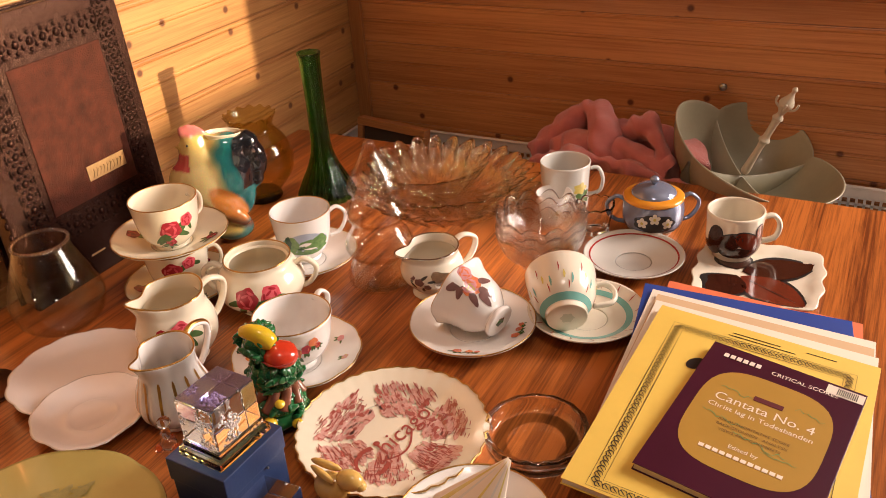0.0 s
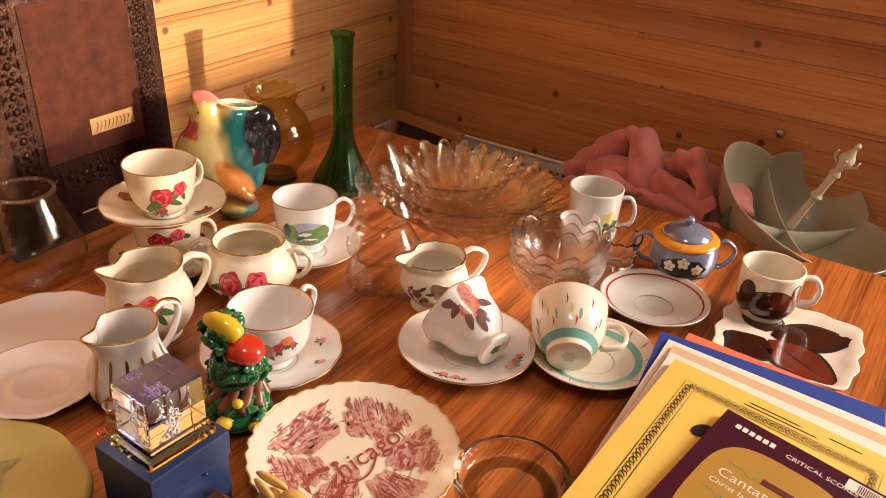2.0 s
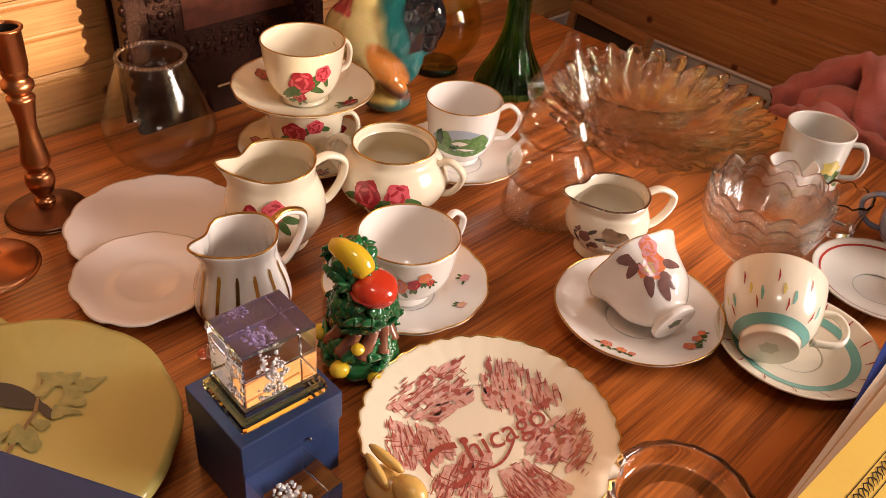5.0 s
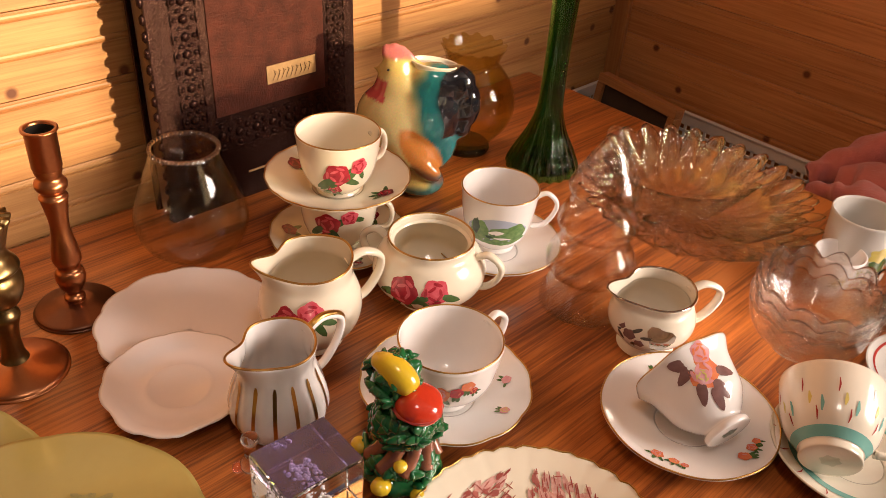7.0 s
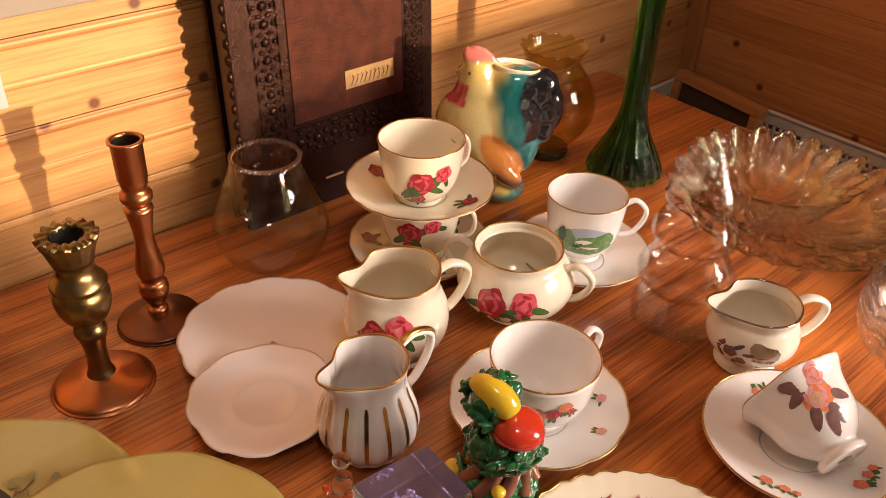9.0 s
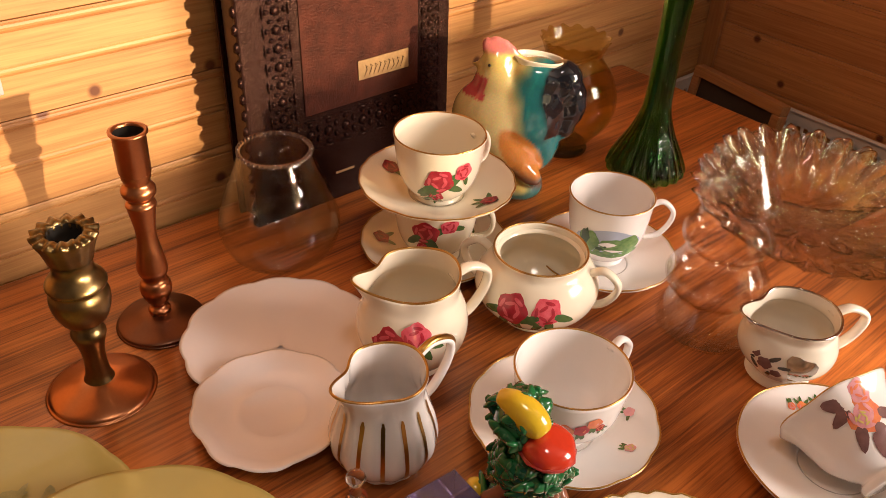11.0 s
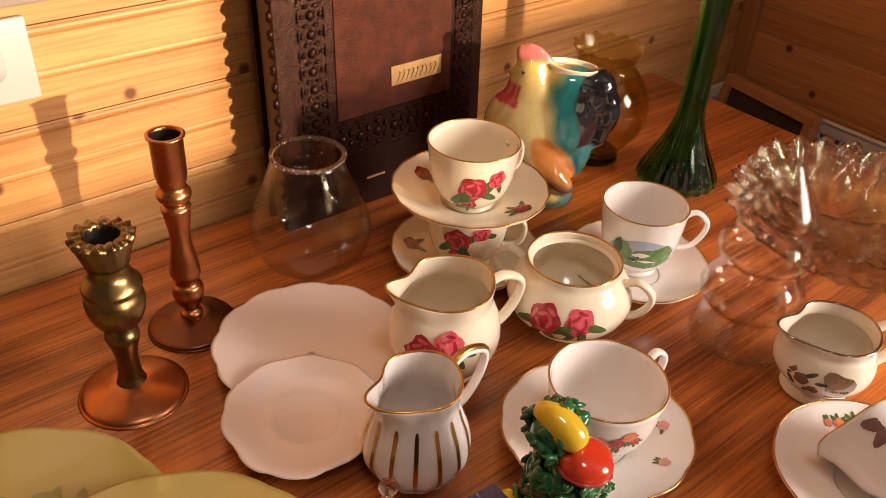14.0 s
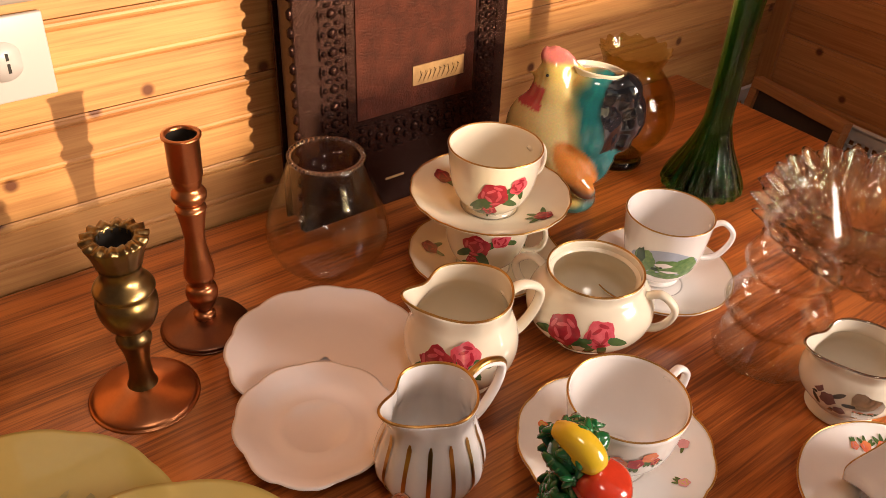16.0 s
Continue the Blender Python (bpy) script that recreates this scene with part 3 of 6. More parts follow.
def basket(x0, x1):
    y0, y1, z0, z1 = -0.224, -0.018, -0.238, -0.064
    k = thing("storage_basket", "white plastic storage basket with square holes behind the table", "basket", (x0 + x1) / 2, (y0 + y1) / 2, z0, group="storage baskets")
    hx, hy, h = (x1 - x0) / 2, (y1 - y0) / 2, z1 - z0
    part("base", boxed(-hx, hx, -hy, hy, 0, 0.004), PLASTICW, k, smooth=False)
    for s in (-1, 1):
        for along, half, off in (("x", hx, hy), ("y", hy, hx)):
            bm = bmesh.new()

            def slab(a0, a1, c0, c1):
                w0, w1 = s * off - 0.0015, s * off + 0.0015
                if along == "x":
                    box(bm, a0, a1, w0, w1, c0, c1)
                else:
                    box(bm, w0, w1, a0, a1, c0, c1)
            cnt = int(half * 2 / 0.0125)
            for q in range(cnt + 1):
                a = -half + 2 * half * q / cnt
                slab(a - 0.0022, a + 0.0022, 0.004, h - 0.02)
            for q in range(1, 12):
                c = h - 0.02 - 0.0135 * q
                if c > 0.01:
                    slab(-half, half, c - 0.002, c + 0.002)
            slab(-half, half, h - 0.0225, h - 0.002)
            part("lattice_side", bm, PLASTICW, k, smooth=False)
    bm = bmesh.new()
    for s in (-1, 1):
        box(bm, -hx - 0.004, hx + 0.004, s * hy - 0.004, s * hy + 0.004, h - 0.004, h, 0.001)
        box(bm, s * hx - 0.004, s * hx + 0.004, -hy, hy, h - 0.0045, h - 0.0004, 0.001)
    part("rim", bm, PLASTICW, k)


basket(0.012, 0.62)
basket(0.635, 1.14)

# framed picture leaning in the corner
p = thing("picture_frame", "dark picture in a plain wooden frame leaning in the corner", "picture frame", 0, 0, m=pose(0.127, -0.118, -0.238, -8, 0, -9))
part("picture", boxed(-0.075, 0.075, -0.004, 0.002, 0.015, 0.2), mat("dark_print", (0.06, 0.035, 0.02), 0.5, var=0.4, scale=30), p, smooth=False)
for a in ((-0.088, 0.088, 0.198, 0.214), (-0.088, 0.088, 0.0, 0.016), (-0.088, -0.074, 0.016, 0.198), (0.074, 0.088, 0.016, 0.198)):
    part("frame_side", boxed(a[0], a[1], -0.011, 0.011, a[2], a[3], 0.0015), PINE_X, p, smooth=False)


# pink towel
def towel():
    k = thing("towel", "crumpled pink terry towel heaped on the baskets", "towel", 0.600, -0.110, -0.040)
    folds = [([(-0.150, -0.01, -0.004), (-0.105, 0.02, 0.035), (-0.060, 0.03, 0.080), (-0.035, 0.02, 0.088), (-0.01, -0.02, 0.060), (0.0, -0.06, 0.022)], 0.030, 0.7),
             ([(-0.035, 0.04, 0.060), (0.0, 0.03, 0.050), (0.035, 0.01, 0.058), (0.062, 0.0, 0.076), (0.085, -0.02, 0.060), (0.10, -0.045, 0.022)], 0.026, 0.65),
             ([(-0.13, -0.05, -0.002), (-0.06, -0.06, 0.024), (0.01, -0.07, 0.026), (0.08, -0.075, 0.020), (0.125, -0.085, 0.012), (0.175, -0.088, -0.004)], 0.027, 0.6),
             ([(-0.08, 0.05, 0.02), (0.02, 0.055, 0.03), (0.11, 0.03, 0.03), (0.15, -0.02, 0.012)], 0.034, 0.8),
             ([(-0.10, 0.0, 0.01), (-0.03, -0.02, 0.03), (0.05, -0.03, 0.03), (0.12, -0.05, 0.012)], 0.034, 0.9)]
    for pts, r, fl in folds:
        c = curve3(pts, 16)
        bm = sweep(c, [r * (1 + 0.22 * noise.noise(p_ * 24)) for p_ in c], 44, flat=fl)
        bm.normal_update()
        for v in bm.verts:
            p_ = v.co.copy()
            w = noise.noise(p_ * 16)
            v.co += v.normal * (0.0050 * math.sin(130 * (p_.x * 0.8 + p_.y * 0.5 + p_.z * 0.3) + 6 * w) * (0.3 + abs(w)) + 0.007 * w + 0.003 * noise.noise(p_ * 45))
        part("towel_fold", bm, TOWEL, k)


towel()


# divided serving dish, tilted in the basket
def serving_dish():
    k = thing("divided_dish", "sage grey four-lobed serving dish with a turned centre handle", "serving dish", 0, 0, m=pose(0.805, -0.118, -0.074, 5, 22, 0))

    def md(th, r, z):
        lob = (0.5 + 0.5 * math.cos(4 * th)) ** 0.4
        return r * (0.86 + 0.16 * lob), z + 0.022 * (r / 0.15) ** 3 * lob
    out = smooth_profile([(0.03, 0.0), (0.06, 0.004), (0.10, 0.026), (0.128, 0.06), (0.143, 0.095)], 6)
    part("bowl", lathe(vessel(out, 0.003, 0.004), 96, md), SAGE, k)
    for a in (0, 90):
        bm = bmesh.new()
        rows = []
        for q in range(25):
            s = q / 12 - 1
            r = abs(s)
            top = 0.052 + 0.030 * r * r
            bot = (interp(r * 0.122, [p_[0] for p_ in out], [p_[1] for p_ in out]))
            rows.append([bm.verts.new((s * 0.122, w, z)) for w, z in ((-0.0015, bot), (-0.0015, top), (0.0015, top), (0.0015, bot))])
        for r0, r1 in zip(rows, rows[1:]):
            for q in range(3):
                bm.faces.new((r0[q], r0[q + 1], r1[q + 1], r1[q]))
        bmesh.ops.transform(bm, matrix=pose(0, 0, 0, 0, 0, a + 45), verts=bm.verts[:])
        part("divider", bm, SAGE, k)
    st = part("stem", lathe(smooth_profile([(0.0, 0.06), (0.007, 0.062), (0.006, 0.09), (0.0055, 0.12), (0.0095, 0.128), (0.006, 0.136), (0.0062, 0.165), (0.009, 0.172), (0.005, 0.18), (0.0085, 0.19), (0.012, 0.2), (0.006, 0.212), (0.003, 0.22), (0.0045, 0.226), (0.0, 0.231)], 4), 24), mat("ivory_stem", (0.56, 0.50, 0.38), 0.35, var=0.15, scale=30), k, "ivory turned handle with a crown finial")
    bm = bmesh.new()
    for q in range(4):
        a = math.pi / 2 * q
        sweep(curve3([(0.008 * math.cos(a), 0.008 * math.sin(a), 0.19), (0.016 * math.cos(a), 0.016 * math.sin(a), 0.196), (0.017 * math.cos(a), 0.017 * math.sin(a), 0.206)], 4), 0.002, 6, bm)
    part("finial_scroll", bm, st.data.materials[0], st)


serving_dish()


# ---- leather album ----
def album():
    k = thing("photo_album", "brown leather album with embossed borders standing upright against the wall", "album", 0, 0, m=pose(0.068, -0.778, 0.0, -2.5, 0, 90))
    w, h = 0.130, 0.372
    part("back_cover", boxed(-w, w, 0.036, 0.040, 0.0, h, 0.001), LEATHERDARK, k, smooth=False)
    part("page_block", boxed(-w + 0.006, w - 0.006, 0.005, 0.0358, 0.004, h - 0.004), PAGES, k, smooth=False)
    cov = part("front_cover", boxed(-w, w, 0.0, 0.005, 0.0, h, 0.0015), LEATHERDARK, k, smooth=False)
    part("inner_panel", boxed(-w + 0.066, w - 0.046, -0.0012, 0.0, 0.108, h - 0.066, 0.0005), LEATHER, cov, "mottled brown leather panel", smooth=False)
    bm = bmesh.new()

    def bead(x, z, rx, rz):
        ball(bm, (x, -0.0004, z), (rx, 0.0026, rz), 1)

    def border(x0, x1, z0, z1):
        """Rows of embossed ovals and dots between two raised lines."""
        wide = x1 - x0 > z1 - z0
        length, cross = (x1 - x0, z1 - z0) if wide else (z1 - z0, x1 - x0)
        c = (z0 + z1) / 2 if wide else (x0 + x1) / 2
        cnt = int(length / (cross * 0.52))
        for q in range(cnt):
            s = (q + 0.5) / cnt * length + (x0 if wide else z0)
            for off, ra, rc in ((0, 0.16, 0.17), (0.30, 0.09, 0.09), (-0.30, 0.09, 0.09), (0.42, 0.2, 0.035), (-0.42, 0.2, 0.035)):
                d = c + off * cross
                if wide:
                    bead(s, d, ra * cross, rc * cross)
                else:
                    bead(d, s, rc * cross, ra * cross)
            if q % 1 == 0:
                s2 = s + 0.26 * cross
                for off in (0.16, -0.16):
                    d = c + off * cross
                    if wide:
                        bead(s2, d, 0.07 * cross, 0.12 * cross)
                    else:
                        bead(d, s2, 0.12 * cross, 0.07 * cross)
    border(-w + 0.024, -w + 0.058, 0.03, h - 0.012)
    border(w - 0.042, w - 0.014, 0.03, h - 0.012)
    border(-w + 0.06, w - 0.034, h - 0.058, h - 0.022)
    border(-w + 0.06, w - 0.044, 0.066, 0.104)
    part("embossed_border", bm, LEATHERDARK, cov, "raised bead and oval ornament")
    bm = bmesh.new()
    cnt = 22
    for q in range(cnt):
        z = 0.008 + (h - 0.016) * q / (cnt - 1)
        ball(bm, (-w - 0.001, 0.002, z), (0.004, 0.003, 0.0062), 1)
    part("scalloped_edge", bm, LEATHERDARK, cov)
    lab = part("title_label", boxed(0.003, 0.070, -0.0024, -0.0012, 0.131, 0.152), LABELM, cov, "worn gilt title label", smooth=False)
    bm = bmesh.new()
    rnd = random.Random(5)
    for q in range(9):
        x = 0.010 + q * 0.006
        flat = lambda a, c: Vector((a, -0.0027, c))
        stroke(bm, flat, [(x, 0.134), (x + 0.004, 0.139 + rnd.uniform(-0.001, 0.004)), (x + 0.002, 0.146), (x + 0.006, 0.143)], 0.0008)
    part("label_scroll", bm, LEATHERDARK, lab)
    bm = bmesh.new()
    box(bm, -0.03, -0.006, -0.0006, -0.0001, 0.031, 0.0335)
    part("cover_lettering", bm, LABELM, cov, smooth=False)
    part("cover_lettering", boxed(0.03, 0.064, -0.0006, -0.0001, 0.022, 0.0245), LABELM, cov, smooth=False)


album()


# ---- candlesticks ----
# near-black liner: the shade inside the candle holes is put into its colour
SOCKETSHADE = mat("shaded_socket_metal", (0.03, 0.022, 0.015), 0.6, 0.3)

def copper_candlestick():
    k = thing("copper_candlestick", "tall turned copper candlestick on a round tarnished base", "candlestick", 0.1454, -1.0544)
    k.scale = (1.0, 1.0, 1.035)
    part("base", lathe(smooth_profile([(0.0, 0.0), (0.036, 0.0), (0.0375, 0.002), (0.036, 0.0045), (0.024, 0.0085), (0.014, 0.012), (0.0, 0.013)], 4), 64), DARKCOPPER, k, "tarnished flat copper foot")
    part("stem", lathe(smooth_profile([(0.009, 0.012), (0.0095, 0.016), (0.006, 0.020), (0.010, 0.026), (0.0135, 0.036), (0.0125, 0.044), (0.0095, 0.048), (0.0128, 0.056), (0.0125, 0.064), (0.0090, 0.085), (0.0088, 0.098), (0.0115, 0.116), (0.0125, 0.121), (0.0098, 0.125), (0.0135, 0.130), (0.0138, 0.135), (0.0105, 0.140), (0.0118, 0.145), (0.0120, 0.150)], 4), 48), COPPER, k)
    part("candle_cup", lathe([(0.0118, 0.148), (0.0128, 0.150), (0.0132, 0.181), (0.0152, 0.183), (0.0152, 0.1845), (0.0125, 0.1850), (0.0116, 0.183), (0.0116, 0.178)], 48), COPPER, k)
    part("socket", lathe([(0.0115, 0.1825), (0.0108, 0.155), (0.0, 0.154)], 32), SOCKETSHADE, k, "candle socket with the shade of its hole painted dark")


def brass_candlestick():
    k = thing("brass_candlestick", "short brass candlestick with a fluted cup on a copper base", "candlestick", 0.1945, -1.1302)
    k.scale = (0.99, 0.99, 1.09)
    part("base", lathe(smooth_profile([(0.0, 0.0), (0.0405, 0.0), (0.041, 0.0015), (0.038, 0.004), (0.025, 0.009), (0.012, 0.013), (0.0, 0.0135)], 4), 64), COPPER, k, "shiny copper disc foot")
    part("stem", lathe(smooth_profile([(0.0125, 0.012), (0.0115, 0.014), (0.0095, 0.020), (0.0088, 0.034), (0.0105, 0.046), (0.0135, 0.056), (0.011, 0.062), (0.010, 0.066)], 4), 48), BRASS, k)
    part("bulb", lathe(smooth_profile([(0.010, 0.065), (0.017, 0.070), (0.0215, 0.080), (0.0225, 0.090), (0.0200, 0.097), (0.0225, 0.100), (0.0210, 0.104), (0.0160, 0.110), (0.0150, 0.116), (0.0165, 0.120)], 4), 48), BRASS, k)
    flute = lambda th, r, z: (r * (1 + (0.04 if z > 0.128 else 0.0) * math.cos(14 * th)), z + (0.001 * math.cos(14 * th) if z > 0.13 else 0))
    part("fluted_cup", lathe([(0.0150, 0.118), (0.0170, 0.122), (0.0200, 0.132), (0.0235, 0.139), (0.0235, 0.141), (0.0150, 0.1425), (0.0128, 0.141), (0.0126, 0.138)], 84, flute), BRASS, k)
    part("socket", lathe([(0.0125, 0.1405), (0.0118, 0.119), (0.0, 0.118)], 32), SOCKETSHADE, k, "candle socket with the shade of its hole painted dark")


copper_candlestick()
brass_candlestick()

# black round thing at the table's end
k = thing("black_tin", "round black metal tin near the wall", "tin", 0.066, -1.262)
part("body", lathe([(0.0, 0.0), (0.052, 0.0), (0.054, 0.002), (0.054, 0.032), (0.0, 0.032)], 48), BLACKM, k)
part("lid", lathe([(0.0, 0.0325), (0.0555, 0.0325), (0.0555, 0.042), (0.052, 0.045), (0.0, 0.046)], 48), BLACKM, k)

# snifter-shaped glass with a beaded rim
k = thing("glass_vase", "clear rounded glass vase with a beaded rim", "vase", 0.1243, -0.9155)
out = smooth_profile([(0.019, 0.0), (0.034, 0.003), (0.050, 0.015), (0.0580, 0.035), (0.0572, 0.052), (0.049, 0.078), (0.0395, 0.102), (0.0335, 0.1185)], 6)
part("bowl", lathe(vessel(out, 0.0016, 0.003), 72), BLOWN, k)
bm = bmesh.new()
for q in range(44):
    a = 2 * math.pi * q / 44
    ball(bm, (0.0335 * math.cos(a), 0.0335 * math.sin(a), 0.1208), 0.0026, 1)
part("beaded_rim", bm, CLEAR, k)


def lettering(text, size, material, parent, m, align="CENTER", name="lettering", bend=None):
    """Flat text as a mesh, lying in its own xy plane."""
    cu = bpy.data.curves.new(name, "FONT")
    cu.body, cu.size, cu.align_x, cu.align_y = text, size, align, "CENTER"
    cu.resolution_u = 3
    tmp = bpy.data.objects.new(name, cu)
    scene.collection.objects.link(tmp)
    me = bpy.data.meshes.new_from_object(tmp)
    bpy.data.objects.remove(tmp)
    if bend:
        for v in me.vertices:
            v.co = bend(v.co)
    me.materials.clear()
    me.materials.append(material)
    ob = new(name, me)
    ob.parent = parent
    ob.matrix_basis = m
    return ob


# ---- rose tea set ----
def rose_cup(x, y, z, seed, hang, up=0.0):
    c, out, md = cup("rose_teacup", "cream china teacup with red roses and a gilt rim", x, y, z, scaled(CUP, 1.0, 0.93), CREAM, (0.020, 0.052, 0.018), hang, group="rose tea set")
    for th, zz, r, s in ((-40, 0.036, 0.0135, 1), (-8, 0.045, 0.0090, 2), (-44, 0.017, 0.0070, 3), (-205, 0.038, 0.012, 4), (70, 0.036, 0.011, 6)):
        rose(c, on_wall(out, th - hang - up * 1500, zz + up), 0, 0, r, REDROSE if s % 2 else PINKROSE, PINKROSE if s % 2 else REDROSE, seed=seed + s)


def rose_saucer(x, y, z, seed, spots):
    s, top, md = saucer("rose_saucer", "cream china saucer with dark red roses and a gilt rim", x, y, z, DISH, CREAM, ripple=0.012, lobes=18, group="rose tea set")
    for a in spots:
        f = on_dish(top, 0.055 * math.cos(radians(a)), 0.055 * math.sin(radians(a)), a - 90)
        rose(s, f, 0, 0, 0.0085, DEEPROSE, REDROSE, seed=seed + a)


SX, SY = 0.215, -0.793
rose_saucer(SX, SY, 0.0, 10, (-142, 100, -20))
rose_cup(SX, SY, 0.0062, 20, 45, 0.010)
rose_saucer(SX + 0.006, SY - 0.006, 0.0755, 30, (22, 118, -165))
rose_cup(SX + 0.010, SY - 0.009, 0.0805, 40, 84)


def jug(name, label, x, y, outer, material, spout, lift, aim, handle, gold, kind=1, hr=0.003, wall=0.0022, dip=0.0, flutes=0, flute=0.0):
    k = thing(name, label, "jug", x, y)
    out = smooth_profile(outer, 5)
    top = outer[-1][1]
    s0 = radians(aim)

    def md(th, r, z):
        d = (th - s0 + math.pi) % (2 * math.pi) - math.pi
        e = (z / top) ** 5
        w = math.exp(-(d / 0.42) ** 2) * e
        back = math.exp(-((abs(d) - math.pi) / 0.7) ** 2) * e
        pinch = math.exp(-((abs(d) - 0.95) / 0.4) ** 2) * e
        fl = 1 + flute * math.cos(flutes * th) * (1 - e) if flutes else 1.0
        return r * fl + spout * w - 0.004 * pinch, z + lift * w + 0.5 * lift * back - dip * pinch
    part("body", lathe(vessel(out, wall), 96, md), material, k)
    part("gilt_rim", rim_ring(outer[-1][0] - 0.0012, top + 0.0006, 96, md, 0.0011), gold, k, "worn metallic rim line")
    z0, z1, o = handle
    r1 = (interp(z1, [p_[1] for p_ in out], [p_[0] for p_ in out]))
    bm = sweep(handle_pts(r1, z0, z1, o, kind), hr, 12, flat=1.5, squash=(0, 1, 0))
    bmesh.ops.transform(bm, matrix=pose(0, 0, 0, 0, 0, aim + 180), verts=bm.verts[:])
    part("handle", bm, material, k)
    return k, out, md


# rose cream jug
k, out, md = jug("cream_jug", "cream china milk jug with roses and a gilt wavy rim", 0.3186, -0.9079, [(0.029, 0.0), (0.0305, 0.002), (0.029, 0.006), (0.035, 0.012), (0.044, 0.026), (0.0470, 0.040), (0.0455, 0.054), (0.0405, 0.067), (0.0380, 0.075), (0.0390, 0.088)], CREAM, 0.016, 0.010, -101, (0.028, 0.074, 0.034), GOLD, hr=0.0036, dip=0.003)
for th, zz, r, s in ((-66, 0.050, 0.0145, 1), (-36, 0.058, 0.0125, 2)):
    rose(k, on_wall(out, th, zz), 0, 0, r, REDROSE if s != 2 else PINKROSE, PINKROSE if s != 2 else REDROSE, seed=50 + s)

# rose sugar bowl
k = thing("sugar_bowl", "cream china two-handled sugar bowl with roses, no lid", "sugar bowl", 0.3413, -0.7789)
SUGAR = smooth_profile([(0.030, 0.0), (0.0315, 0.002), (0.030, 0.005), (0.038, 0.010), (0.051, 0.021), (0.0565, 0.034), (0.0550, 0.046), (0.0490, 0.058), (0.0430, 0.065), (0.0430, 0.072)], 5)
prof = vessel(SUGAR, 0.0028)
part("bowl", lathe(prof, 80), CREAM, k)
part("lid_ledge", lathe([(0.0403, 0.063), (0.0365, 0.064), (0.0360, 0.0655), (0.0403, 0.067)], 64), CREAM, k)
part("gilt_rim", rim_ring(0.0420, 0.0730, thick=0.001), GOLD, k, "worn metallic rim line")
for a in (30, 205):
    bm = sweep(handle_pts(0.0480, 0.024, 0.058, 0.024, 1), 0.0034, 12, flat=1.5, squash=(0, 1, 0))
    bmesh.ops.transform(bm, matrix=pose(0, 0, 0, 0, 0, a), verts=bm.verts[:])
    part("handle", bm, CREAM, k)
for th, zz, r, s in ((-70, 0.041, 0.0150, 1), (-38, 0.043, 0.0135, 2)):
    rose(k, on_wall(SUGAR, th, zz), 0, 0, r, REDROSE if s == 1 else PINKROSE, PINKROSE if s == 1 else REDROSE, seed=70 + s)

# cup with a painted green house scene
s, top, md = saucer("scene_saucer", "white china saucer with a thin gilt rim", 0.3311, -0.6677, 0.0, scaled(DISH, 0.96, 1.0), WHITE, ripple=0.01, lobes=16)
c, out, md = cup("scene_teacup", "white teacup painted with a green landscape and house", 0.3250, -0.6618, 0.0062, scaled(CUP, 0.985, 1.05), WHITE, (0.026, 0.062, 0.021), 46, kind=1)
f = on_wall(out, -48 - 46, 0.036)
part("sky_print", blob(bmesh.new(), f, 0.0, 0.003, 0.033, 0.0155, 0, 0.06, 4, 28), SCENEBLUE, c)
bm = bmesh.new()
for u, v, a, b_ in ((0, -0.008, 0.032, 0.0085), (-0.020, 0.002, 0.011, 0.013), (0.021, 0.001, 0.012, 0.012), (0.004, 0.002, 0.013, 0.007)):
    blob(bm, lifted(f, 0.0002), u, v, a, b_, 0, 0.08, 5, 18)
part("landscape_print", bm, SCENEGREEN, c)
bm = bmesh.new()
blob(bm, lifted(f, 0.0004), -0.001, 0.002, 0.008, 0.0028, 4, 0.1, 4, 12)
blob(bm, lifted(f, 0.0004), 0.006, -0.006, 0.009, 0.0014, -4, 0.1, 4, 12)
part("house_print", bm, WHITE, c)
bm = bmesh.new()
blob(bm, lifted(f, 0.0004), -0.024, 0.006, 0.0045, 0.0105, 0, 0.15, 5, 14)
blob(bm, lifted(f, 0.0006), -0.003, -0.001, 0.0014, 0.0016, 0, 0, 4, 8)
blob(bm, lifted(f, 0.0006), -0.008, -0.004, 0.004, 0.0022, 0, 0.2, 5, 10)
part("tree_print", bm, mat("dark_green_print", (0.03, 0.08, 0.03), 0.2, coat=0.5, var=0.4, scale=160), c)

# floral breakfast cup
s, top, md = saucer("floral_saucer", "white china saucer with small flowers and a gilt scalloped rim", 0.4603, -0.8703, 0.0, scaled(DISH, 1.005, 1.05), WHITE, ripple=0.02, lobes=12)
for a in (-60, -150, 60, 20, -95):
    rose(s, on_dish(top, 0.056 * math.cos(radians(a)), 0.056 * math.sin(radians(a)), a - 90), 0, 0, 0.0045, PEACH if a % 20 else PALEPINK, YELLOWP, seed=a + 300)
c, out, md = cup("floral_teacup", "wide white teacup with a spray of garden flowers", 0.4628, -0.8719, 0.0062, scaled(BOWLCUP, 0.99, 1.027), WHITE, (0.026, 0.060, 0.021), 88, kind=1)
for th, zz, r, q in ((-62, 0.040, 0.0085, 1), (-44, 0.043, 0.006, 2), (-78, 0.036, 0.0055, 3), (-32, 0.050, 0.006, 4), (-24, 0.043, 0.004, 5), (-90, 0.041, 0.004, 6)):
    rose(c, on_wall(out, th - 88 + 8, zz), 0, 0, r, (PALEPINK, PEACH, REDROSE)[q % 3], (YELLOWP, PALEPINK, PEACH)[q % 3], seed=90 + q)


